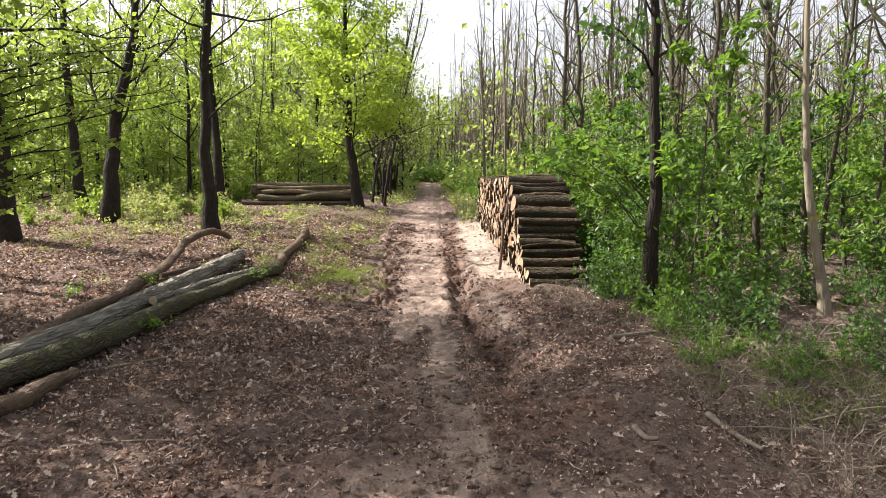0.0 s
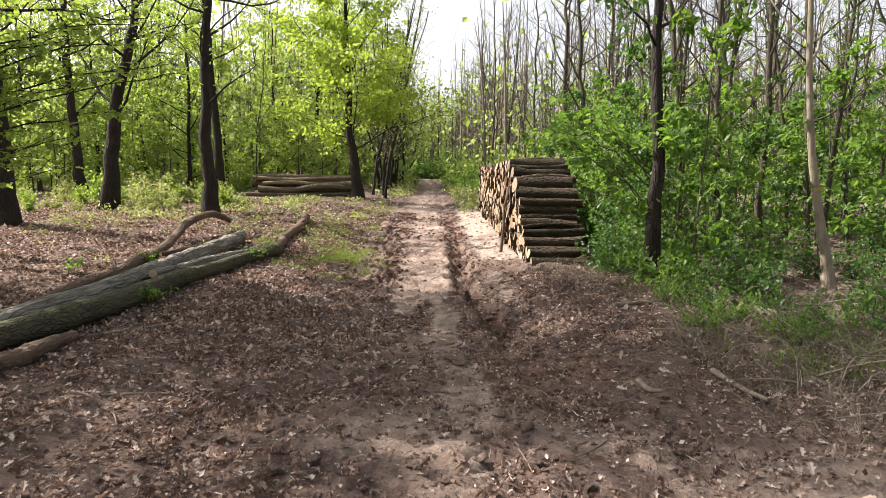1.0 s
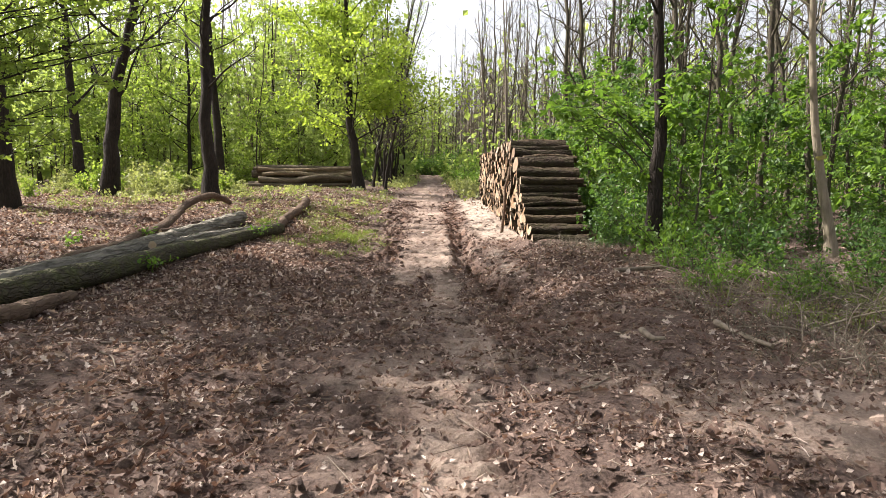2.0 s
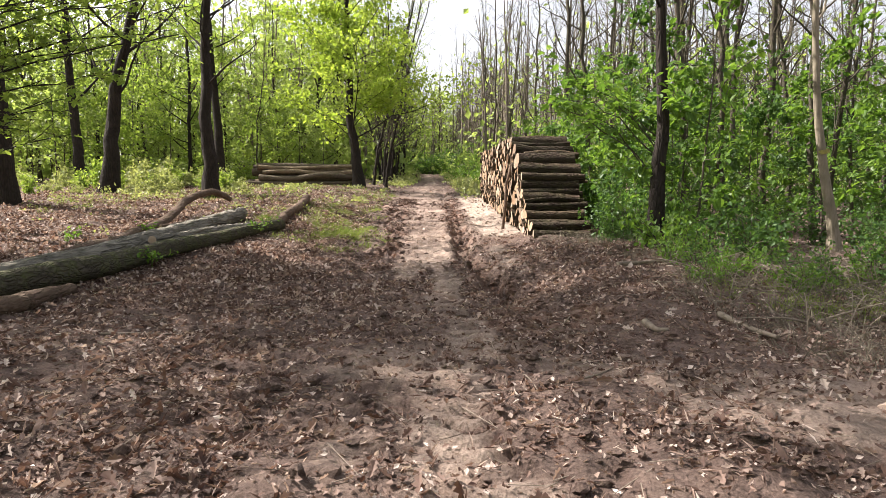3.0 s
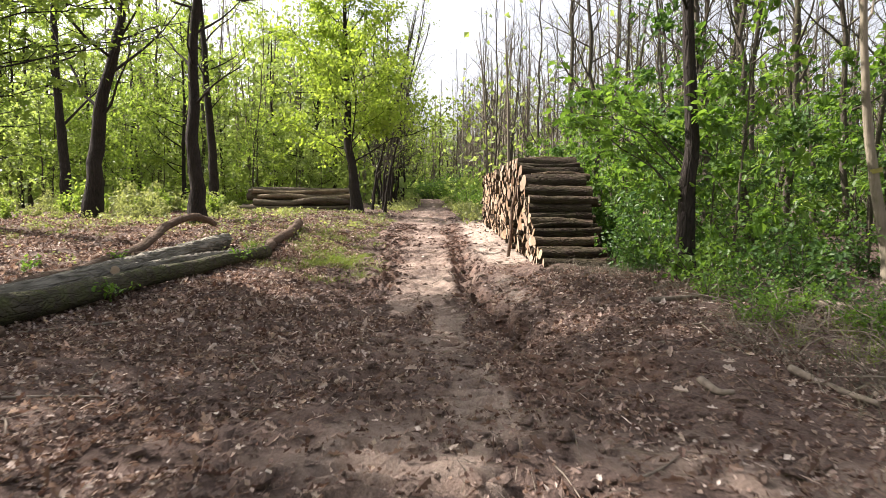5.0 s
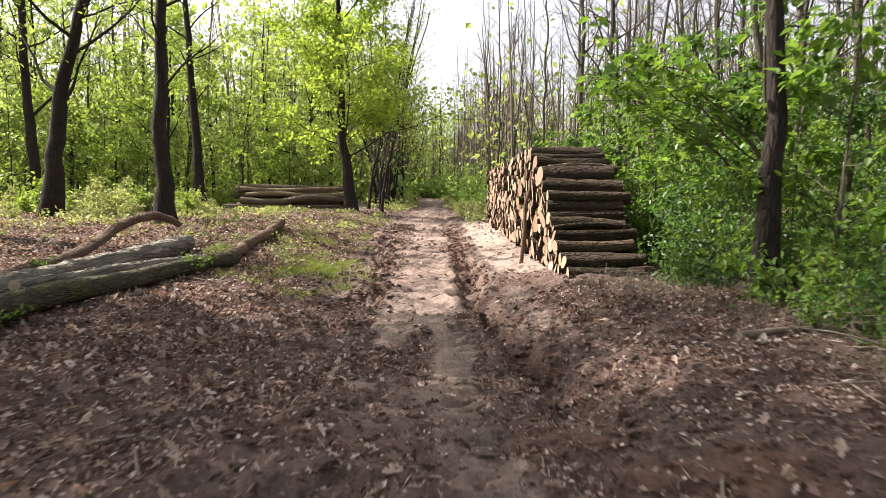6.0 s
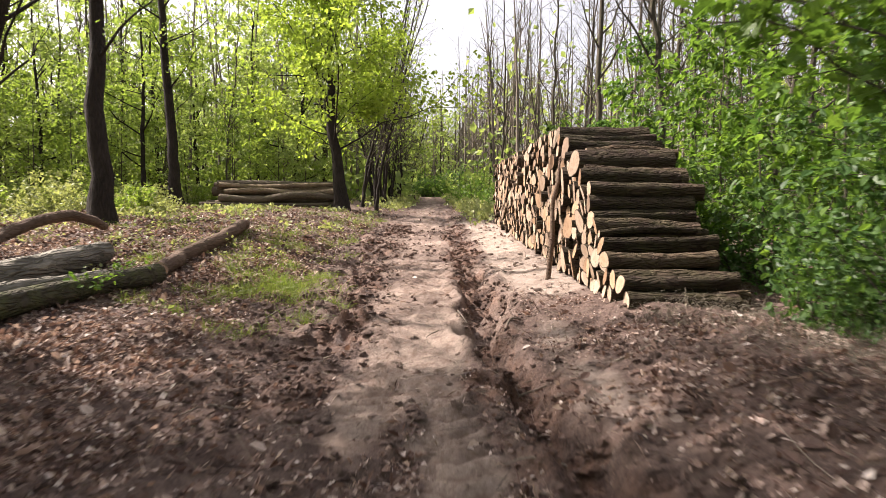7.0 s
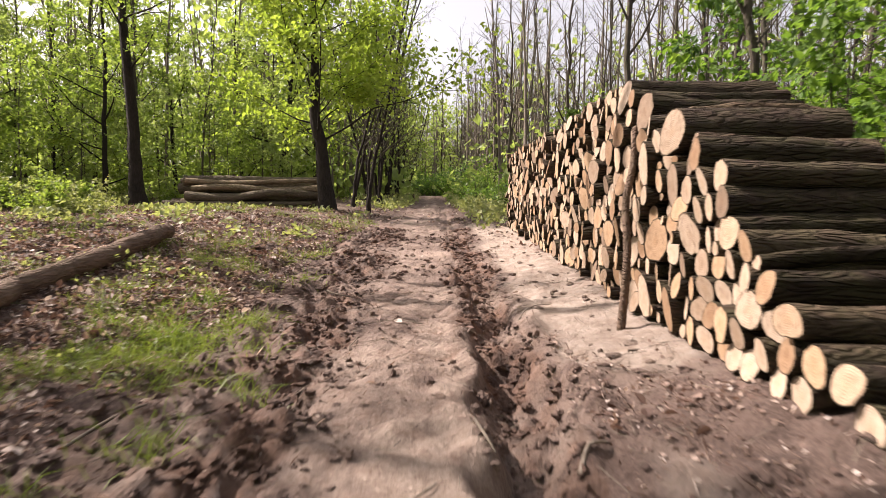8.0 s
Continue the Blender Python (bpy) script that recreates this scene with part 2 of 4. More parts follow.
        me.polygons.foreach_set("material_index", np.concatenate(self.m).astype(np.int32))
        me.polygons.foreach_set("use_smooth", np.full(len(totals), smooth))
        me.update(calc_edges=True)
        if CUT_WOOD in mats:
            me.attributes.new("core", "FLOAT", "POINT").data.foreach_set("value", np.concatenate(self.core).astype(np.float32))
        me.validate()
        return me


def part(name, soup, mats, parent, label="", smooth=True):
    """One mesh under a thing."""
    ob = new(name, soup.mesh(name, mats, smooth))
    ob.parent = parent
    return tagged(ob, label)


def thing(name, soup, mats, label, category, group="", kind="", smooth=True):
    return tagged(new(name, soup.mesh(name, mats, smooth)), label, category, group, kind)


def empty(name, at, label, category, group="", kind=""):
    ob = new(name)
    ob.location = at
    return tagged(ob, label, category, group, kind)


def spline(points, n):
    """A smooth line of n points through the given ones."""
    p = np.asarray(points, float)
    if len(p) == 2:
        return p[0] + np.linspace(0, 1, n)[:, None] * (p[1] - p[0])
    u = np.linspace(0, len(p) - 1, n)
    i = np.clip(u.astype(int), 0, len(p) - 2)
    f = (u - i)[:, None]
    q = np.vstack([2 * p[0] - p[1], p, 2 * p[-1] - p[-2]])
    a, b, c, d = q[i], q[i + 1], q[i + 2], q[i + 3]
    return 0.5 * (2 * b + (c - a) * f + (2 * a - 5 * b + 4 * c - d) * f ** 2 + (3 * b - a - 3 * c + d) * f ** 3)


def tube(soup, path, radii, sides=6, mat=0, rough=0.0, rng=None, caps=None):
    """A round, tapering, uneven stem along a path."""
    path = np.asarray(path, float)
    k = len(path)
    radii = np.broadcast_to(np.asarray(radii, float), (k,))
    t = np.gradient(path, axis=0)
    t /= np.linalg.norm(t, axis=1)[:, None] + 1e-9
    ref = np.array([0, 0, 1.0]) if abs(t[:, 2]).mean() < 0.8 else np.array([1.0, 0, 0])
    a = np.cross(t, ref)
    a /= np.linalg.norm(a, axis=1)[:, None] + 1e-9
    b = np.cross(t, a)
    ang = np.arange(sides) / sides * 2 * np.pi
    r = radii[:, None] * np.ones((k, sides))
    if rough and rng is not None:
        ridge = 1 + rough * rng.normal(size=sides)[None, :] * 0.6
        r = r * ridge * (1 + rough * rng.normal(size=(k, sides)) * 0.5)
    ring = path[:, None] + r[..., None] * (np.cos(ang)[None, :, None] * a[:, None] + np.sin(ang)[None, :, None] * b[:, None])
    i, j = np.meshgrid(np.arange(k - 1), np.arange(sides), indexing="ij")
    jn = (j + 1) % sides
    faces = np.stack([i * sides + j, i * sides + jn, (i + 1) * sides + jn, (i + 1) * sides + j], -1).reshape(-1, 4)
    base = soup.n
    soup.add(ring.reshape(-1, 3), faces, mat)
    if caps is not None:
        for end, flip in ((0, 1), (k - 1, 0)):
            rim = ring[end]
            pts = np.vstack([rim, path[end][None]])
            j = np.arange(sides)
            tri = np.stack([j, (j + 1) % sides, np.full(sides, sides)], -1)
            soup.add(pts, tri[:, ::-1] if not flip else tri, caps, np.append(np.full(sides, radii[end]), 0.0))


def twigs_between(soup, a, b, ra, rb, mat=0):
    """Many thin three-sided twigs from the points a to the points b."""
    a, b = np.asarray(a, float), np.asarray(b, float)
    t = b - a
    t /= np.linalg.norm(t, axis=1)[:, None] + 1e-9
    u = np.cross(t, np.where(np.abs(t[:, 2:]) > 0.8, np.array([[1.0, 0, 0]]), np.array([[0, 0, 1.0]])))
    u /= np.linalg.norm(u, axis=1)[:, None] + 1e-9
    w = np.cross(t, u)
    ang = np.arange(3) * 2 * np.pi / 3
    ring = np.cos(ang)[None, :, None] * u[:, None] + np.sin(ang)[None, :, None] * w[:, None]
    v = np.concatenate([a[:, None] + ra * ring, b[:, None] + rb * ring], 1)
    f = np.array([(0, 1, 4, 3), (1, 2, 5, 4), (2, 0, 3, 5)])[None] + (np.arange(len(a)) * 6)[:, None, None]
    soup.add(v.reshape(-1, 3), f.reshape(-1, 4), mat)


# leaf outlines: x across, y along, z the fold
RHOMB = (np.array([(0, 0, 0), (-0.36, 0.45, 0.10), (0, 1, -0.06), (0.36, 0.45, 0.10)]), np.array([(0, 2, 1), (0, 3, 2)]))
OVAL = (np.array([(0, 0, 0), (-0.28, 0.25, 0.07), (-0.30, 0.62, 0.07), (0, 1, -0.05), (0.30, 0.62, 0.07), (0.28, 0.25, 0.07), (0, 0.45, 0)]),
        np.array([(6, 1, 0), (6, 2, 1), (6, 3, 2), (6, 4, 3), (6, 5, 4), (6, 0, 5)]))
HEX = (np.array([(0, 0, 0), (-0.30, 0.30, 0.08), (-0.26, 0.66, 0.06), (0, 1, -0.06), (0.26, 0.66, 0.06), (0.30, 0.30, 0.08)]),
       np.array([(0, 3, 2), (0, 2, 1), (0, 4, 3), (0, 5, 4)]))
SHRED = (np.array([(0, 0, 0), (-0.05, 0.4, 0.05), (0, 1, -0.03), (0.05, 0.55, 0.06)]), np.array([(0, 2, 1), (0, 3, 2)]))
# a dry oak leaf, lobed and curled up at its sides
OAKLEAF = (np.array([(0, 0, 0), (-.16, .18, .10), (-.09, .34, .04), (-.30, .52, .16), (-.15, .68, .05), (-.20, .86, .14), (0, 1.02, .02), (.20, .84, .10), (.13, .66, .04), (.30, .50, .19), (.09, .32, .03), (.15, .16, .08), (0, .5, -.05)]),
           np.array([(12, (i + 1) % 12, i) for i in range(12)]))
_lobe = [(0, 0, 0), (-0.30, -0.02, 0.05), (-0.22, 0.20, 0.02), (-0.58, 0.42, 0.10), (-0.24, 0.50, 0.02), (-0.26, 0.80, 0.05), (0, 1.05, -0.10),
         (0.26, 0.80, 0.05), (0.24, 0.50, 0.02), (0.58, 0.42, 0.10), (0.22, 0.20, 0.02), (0.30, -0.02, 0.05), (0, 0.35, -0.02)]
MAPLE = (np.array(_lobe), np.array([(12, (i + 1) % 12, i) for i in range(12)]))


def scatter(soup, shape, at, along, up, size, mat=0):
    """Lays one leaf shape at many places."""
    verts, faces = shape
    at, along, up = np.asarray(at), np.asarray(along, float), np.asarray(up, float)
    along = along / (np.linalg.norm(along, axis=1)[:, None] + 1e-9)
    side = np.cross(along, up)
    side /= np.linalg.norm(side, axis=1)[:, None] + 1e-9
    nrm = np.cross(side, along)
    size = np.broadcast_to(np.asarray(size, float), (len(at),))
    p = at[:, None] + size[:, None, None] * (verts[None, :, :1] * side[:, None] + verts[None, :, 1:2] * along[:, None] + verts[None, :, 2:] * nrm[:, None])
    f = faces[None] + (np.arange(len(at)) * len(verts))[:, None, None]
    soup.add(p.reshape(-1, 3), f.reshape(-1, faces.shape[1]), mat)


# ---- the lie of the land ----
def lattice(ix, iy, seed):
    h = np.sin(ix * 127.1 + iy * 311.7 + seed * 74.7) * 43758.5453
    return h - np.floor(h)


def rough(x, y, cell, seed=0, octaves=3):
    """Smooth uneven noise between -1 and 1."""
    total, amp, norm = 0.0, 1.0, 0.0
    for o in range(octaves):
        u, v = x / cell, y / cell
        i, j = np.floor(u), np.floor(v)
        f, g = u - i, v - j
        f, g = f * f * (3 - 2 * f), g * g * (3 - 2 * g)
        s = seed + o * 13
        n = (lattice(i, j, s) * (1 - f) + lattice(i + 1, j, s) * f) * (1 - g) + (lattice(i, j + 1, s) * (1 - f) + lattice(i + 1, j + 1, s) * f) * g
        total, norm = total + amp * (2 * n - 1), norm + amp
        amp, cell = amp * 0.5, cell * 0.5
    return total / norm


def ease(a, b, x):
    u = np.clip((x - a) / (b - a), 0, 1)
    return u * u * (3 - 2 * u)


def belt(d, a, b, soft):
    return ease(a - soft, a + soft, d) * (1 - ease(b - soft, b + soft, d))


def road_x(y):
    return 0.1 - 0.0225 * y


def land(x, y):
    """The ground without its small unevenness."""
    x, y = np.asarray(x, float), np.asarray(y, float)
    z = np.interp(y, [-40, 4, 7, 9, 12, 14, 16, 20, 26, 34, 90, 200, 600], [.05, .05, -.08, -.14, -.1, .03, .15, .35, .62, .9, 2.6, 5, 9])
    dx = x - road_x(y)
    left = np.interp(y, [4, 8, 12, 15.4, 17.5, 25, 34, 60], [.03, .20, .32, .36, .58, .58, .30, .30]) * ease(1.2, 5.0, -dx)
    right = np.interp(y, [5, 7.5, 10, 13, 16, 26], [.02, .30, .46, .28, .18, .12]) * ease(0.8, 2.2, dx)
    return z + left + right


def rut(y):
    """The churned wheel rut on the stack's side: its middle and half width, across from the road's line."""
    return (np.interp(y, [5, 7, 9.6, 12, 13, 14.2, 18, 26], [1.1, 1.0, .82, .6, .5, .62, .6, .55]),
            np.interp(y, [5, 8, 12, 13.4, 14.2, 15, 26], [.22, .22, .18, .24, .36, .27, .25]))


def cleats(x, y):
    """The print of tractor tyres: how much of it, and ridge or groove from 1 to -1."""
    dx = x - road_x(y)
    weight, ridge = 0.0, 0.0
    for mid, slope in ((-0.46, 1.0), (0.10, -1.0)):
        w = belt(dx, mid - 0.21, mid + 0.21, 0.05) * np.clip(0.6 + 1.2 * rough(x, y, 0.8, 50), 0, 1)
        weight = weight + w
        ridge = ridge + w * np.clip(1.6 * np.sin((y + slope * np.abs(dx - mid) * 0.5 + 0.03 * rough(x, y, 0.3, 51)) * 2 * np.pi / 0.21), -1, 1)
    w = belt(dx, 0.62, 1.25, 0.08) * belt(y, 5.8, 11.0, 0.8) * np.clip(0.6 + rough(x, y, 0.6, 52), 0, 1)
    return weight + w, ridge + w * np.clip(1.6 * np.sin((y + 0.6 * dx) * 2 * np.pi / 0.23), -1, 1)


def zones(x, y):
    """How far the ground is beaten track, churned mud or painted groove shade, bare sand or green."""
    wob = 0.22 * rough(x * 0.6, y, 1.9, 5, 2) + 0.20 * rough(x, y, 0.42, 15, 3)
    dx = x - road_x(y) + wob
    ahead = ease(7.0, 12.0, y)
    streak = rough(x * 3.2, y * 0.8, 0.6, 8)
    patch = rough(x, y, 0.7, 88)
    # the flattened strip between the wheels, worn through in patches
    track = belt(dx, -0.66, 0.30, 0.18) * (0.34 + 0.52 * ahead * (1 - 0.45 * ease(17, 24, y))) * np.clip(0.55 + 0.7 * streak + 1.0 * patch, 0, 1.15)
    track = np.maximum(track, 0.40 * belt(dx, -1.3, 0.8, 0.3) * ease(21, 28, y) * np.clip(0.6 + 0.8 * rough(x, y, 1.2, 18), 0, 1))
    track = np.maximum(track, 0.5 * (1 - ease(4.6, 6.4, y + 0.8 * rough(x, y, 1.5, 41))) * belt(dx, -1.2, 3.6, 0.8) * ease(0.0, 0.4, rough(x, y, 0.9, 44)))
    track = np.maximum(track, 0.85 * belt(dx, -0.10, 0.34, 0.09) * (1 - ease(10, 13, y)) * np.clip(0.8 + 0.9 * rough(x, y, 0.5, 38), 0, 1))
    track = np.maximum(track, 0.46 * belt(dx, -1.8, 0.95, 0.3) * ease(11.5, 13.5, y) * (1 - ease(27, 33, y)) * np.clip(0.7 + 0.9 * rough(x, y, 0.8, 91), 0, 1.2))
    mid, half = rut(y)
    right = 1 - ease(0.7, 1.3, np.abs(dx - mid) / half)
    left = belt(dx, -2.0, -0.66, 0.25) * (0.6 + 0.4 * belt(dx, -1.35, -0.8, 0.14))
    cross = ease(0.0, 0.35, rough(x * 0.55, y, 1.4, 93)) * belt(dx, -1.5, 0.9, 0.25) * belt(y, 15, 27, 1.2)
    churn = right * ease(5.5, 9.0, y) * (1 - 0.5 * ease(22, 30, y)) + left * ease(8.5, 13, y) * (1 - ease(24, 34, y)) + 0.5 * cross
    churn = np.clip(churn, 0, 1)
    mud = np.clip(churn * (0.5 + 0.85 * rough(x, y, 0.38, 3)), 0, 1)
    mud = np.maximum(mud, 0.7 * belt(dx, -1.1, 1.1, 0.4) * belt(y, 5.2, 11.5, 1.0) * ease(-0.15, 0.35, rough(x, y, 0.8, 19)) * (1 - 0.8 * track))
    mud = np.maximum(mud, 0.95 * (1 - ease(0.35, 0.8, np.abs(dx - mid) / half)) * belt(y, 8.5, 13.2, 0.8) * ease(-0.3, 0.1, rough(x, y, 0.5, 95)))
    mud = np.maximum(mud, 0.8 * (1 - ease(0.25, 0.55, np.hypot((x - 1.2) / 1.3, y - 6.2))))
    # tyre grooves darkened: their shade is painted through the mud mask
    mud = np.maximum(mud, 0.35 * np.clip(-cleats(x, y)[1], 0, 1) * (1 - ease(18, 26, y)))
    sand = belt(dx, 1.0, 1.95, 0.2) * ease(13.3, 15.2, y + 1.0 * rough(x, y, 0.7, 47)) * (1 - ease(27, 33, y)) * (0.85 + 0.35 * rough(x, y, 0.6, 23))
    sand = np.maximum(sand, 0.55 * belt(dx, 0.98, 1.4, 0.15) * ease(9.4, 10.6, y) * (1 - ease(12.5, 14, y)) * np.clip(0.8 + 0.8 * rough(x, y, 0.5, 24), 0, 1))
    green = ease(1.6, 3.2, -dx) * ease(12.5, 18, y + 1.5 * rough(x, y, 3, 2)) * (0.6 + 0.5 * rough(x, y, 1.3, 31))
    green = np.maximum(green, ease(1.5, 2.3, np.abs(dx + 0.2)) * ease(26, 34, y) * 0.9)
    return np.clip(track, 0, 1), mud, np.clip(sand, 0, 1), np.clip(green, 0, 1), churn


def ground(x, y):
    """The height of the ground with ruts, clods and tyre marks."""
    x, y = np.asarray(x, float), np.asarray(y, float)
    track, mud, sand, green, churn = zones(x, y)
    dx = x - road_x(y)
    near = 1 - ease(40, 80, np.hypot(x, y))
    z = land(x, y)
    calm = np.clip(.8 * track + sand, 0, 0.5)
    z = z + near * (1 - calm) * (0.070 * rough(x, y, 0.75, 1) + 0.050 * rough(x, y, 0.2, 4, 2)) + near * (0.020 * rough(x, y, 1.2, 7) + 0.026 * rough(x, y * 1.6, 0.34, 101, 2) + 0.020 * rough(x, y, 0.13, 102, 2))
    # furrows torn along the track, crumbling at their edges
    furrow = np.abs(rough(x * 1.8, y * 0.7, 0.42, 97, 3))
    z = z + churn * (0.13 * rough(x, y, 0.36, 9) + 0.12 * furrow + 0.09 * np.abs(rough(x, y, 0.15, 12, 2)) - 0.07)
    mid, half = rut(y)
    q = (dx + 0.12 * rough(x, y, 0.5, 98, 2) - mid) / half
    deep = ease(6.5, 9.5, y) * (1 - 0.7 * ease(15, 20, y))
    z = z - 0.19 * deep * (1 - ease(0.35, 1.0, np.abs(q))) + 0.07 * deep * belt(np.abs(q), 1.1, 1.7, 0.25) * (0.6 + 0.9 * rough(x, y, 0.3, 99, 2))
    z = z + 0.06 * belt(dx, -1.75, -1.45, 0.12) * ease(9, 12, y) * near * (0.5 + rough(x, y, 0.6, 100))
    # small holes where earth was torn out
    for hx, hy, hr in ((0.32, 14.3, 0.24), (-1.35, 12.6, 0.22), (-1.2, 14.1, 0.16), (-0.75, 6.2, 0.2), (-1.15, 7.2, 0.16), (-1.6, 5.3, 0.2), (0.5, 16.4, 0.2)):
        z = z - 0.10 * np.exp(-((x - hx) ** 2 + (y - hy) ** 2) / hr ** 2)
    weight, ridge = cleats(x, y)
    z = z + near * ((0.028 - 0.014 * ease(9, 13, y)) * ridge - 0.018 * weight)
    return z


def steps(inner_a, inner_b, step, outer_a, outer_b, grow):
    mid = np.arange(inner_a, inner_b, step)
    lo, hi, d = [inner_a], [mid[-1]], step
    while hi[-1] < outer_b:
        d *= grow
        hi.append(hi[-1] + d)
    d = step
    while lo[-1] > outer_a:
        d *= grow
        lo.append(lo[-1] - d)
    return np.concatenate([lo[:0:-1], mid, hi[1:]])


def build_ground():
    xs = steps(-2.1, 2.2, 0.032, -500, 500, 1.085)
    ys = steps(2.6, 17.0, 0.032, -120, 900, 1.05)
    X, Y = np.meshgrid(xs, ys, indexing="ij")
    Z = ground(X, Y)
    s = Soup()
    n, m = len(xs), len(ys)
    i, j = np.meshgrid(np.arange(n - 1), np.arange(m - 1), indexing="ij")
    f = np.stack([i * m + j, (i + 1) * m + j, (i + 1) * m + j + 1, i * m + j + 1], -1).reshape(-1, 4)
    s.add(np.stack([X, Y, Z], -1).reshape(-1, 3), f)
    ob = thing("ground", s, [SOIL], "rutted brown forest track with churned mud and sandy shoulder", "ground", kind="structure")
    for name, values in zip(("track", "mud", "sand", "green"), zones(X, Y)):
        ob.data.attributes.new(name, "FLOAT", "POINT").data.foreach_set("value", values.ravel().astype(np.float32))


build_ground()


# ---- the long stack of cordwood ----
STACK_Y0, STACK_Y1 = 12.62, 26.4


def stack_x(y):
    return 1.74 - 0.017 * (y - 12.7)


def stack_top(y):
    return np.interp(y, [12.6, 13.2, 13.7, 14.1, 14.7, 15.6, 16.4, 17.5, 20, 26.4], [0.24, 0.50, 0.82, 1.20, 1.54, 1.84, 2.12, 2.05, 1.94, 1.78])


RADII = [0.036, 0.041, 0.046, 0.054, 0.060, 0.066, 0.071, 0.076, 0.081, 0.086, 0.091, 0.097, 0.104, 0.112, 0.12, 0.128, 0.138, 0.15, 0.165, 0.185]


def log_mesh(seed, radius):
    """A one metre log along x, its end at x = 0: bark round it and cut ends."""
    rng = np.random.default_rng(seed)
    s = Soup()
    bend = rng.normal(size=(2, 2)) * 0.026
    k, sides = 8, 16
    t = np.linspace(0, 1, k)
    path = np.stack([t, bend[0, 0] * np.sin(t * np.pi) + bend[0, 1] * t, bend[1, 0] * np.sin(t * np.pi) + bend[1, 1] * t], -1)
    ang = np.arange(sides) / sides * 2 * np.pi
    shape = 1 + 0.06 * np.cos(2 * ang + rng.uniform(0, 6)) + 0.05 * np.cos(3 * ang + rng.uniform(0, 6)) + 0.03 * rng.normal(size=sides)
    ring = []
    for q, p in zip(t, path):
        r = radius * shape * (1.02 - 0.10 * q) * (1 + 0.035 * rng.normal(size=sides)) * (1 + 0.045 * rng.normal())
        ring.append(np.stack([np.full(sides, p[0]), p[1] + r * np.cos(ang), p[2] + r * np.sin(ang)], -1))
    ring = np.array(ring)
    tilt = rng.normal(size=2) * 0.09
    ring[0, :, 0] += ring[0, :, 1] * tilt[0] + ring[0, :, 2] * tilt[1]
    i, j = np.meshgrid(np.arange(k - 1), np.arange(sides), indexing="ij")
    jn = (j + 1) % sides
    s.add(ring.reshape(-1, 3), np.stack([i * sides + j, (i + 1) * sides + j, (i + 1) * sides + jn, i * sides + jn], -1).reshape(-1, 4), 0)
    for e, flip in ((0, False), (k - 1, True)):
        # a rim of bark and the cut face within it
        c = path[e] + np.array([tilt[0] * path[e][1] + tilt[1] * path[e][2] if e == 0 else 0, 0, 0])
        inner = c + (ring[e] - c) * 0.94
        j = np.arange(sides)
        jn = (j + 1) % sides
        quad = np.stack([j, jn, jn + sides, j + sides], -1)
        tri = np.stack([j, jn, np.full(sides, sides)], -1)
        s.add(np.vstack([ring[e], inner]), quad if not flip else quad[:, ::-1], 0)
        s.add(np.vstack([inner, c[None]]), tri if not flip else tri[:, ::-1], 1, np.append(np.full(sides, radius), 0.0))
    return s


def pack_logs():
    """Drops round logs one by one into the lowest gap of the stack."""
    rng = np.random.default_rng(11)
    Y, Z, R = np.zeros(0), np.zeros(0), np.zeros(0)
    misses = 0
    while misses < 60 and len(Y) < 1300:
        size = float(np.clip(rng.gamma(6, 1 / 6), 0.55, 1.7))
        best = None
        ys = rng.uniform(STACK_Y0 + 0.1, STACK_Y1 - 0.1, 80)
        floors, tops = land(stack_x(ys), ys), stack_top(ys)
        rs = np.minimum(0.175, np.maximum(size, np.where(ys < 16, 0.7, 0)) * (0.135 - 0.047 * ease(15.0, 17.2, ys)))
        for y, low, top, r in zip(ys, floors, tops, rs):
            z = low + r
            near = np.abs(Y - y) < R + r
            if near.any():
                d = np.sqrt(np.maximum((R[near] + r) ** 2 - (Y[near] - y) ** 2, 0))
                z = max(z, float((Z[near] + d).max()))
            h = z + r - low
            if h <= top + 0.05 and (best is None or h / top < best[0]):
                best = (h / top, y, z, r)
        if best is None:
            misses += 1
            continue
        misses = 0
        Y, Z, R = np.append(Y, best[1]), np.append(Z, best[2]), np.append(R, best[3])
    # thin billets pushed into the gaps
    y = rng.uniform(STACK_Y0 + 0.1, STACK_Y1 - 0.05, 9000)
    floor = land(stack_x(y), y)
    z = floor + rng.uniform(0.03, 2.2, 9000)
    for a, b, low in zip(y, z, floor):
        r = min(float((np.hypot(Y - a, Z - b) - R).min()), b - low, low + stack_top(a) - 0.08 - b, 0.08)
        if r > 0.034:
            Y, Z, R = np.append(Y, a), np.append(Z, b), np.append(R, r * 1.06)
    return Y, Z, R


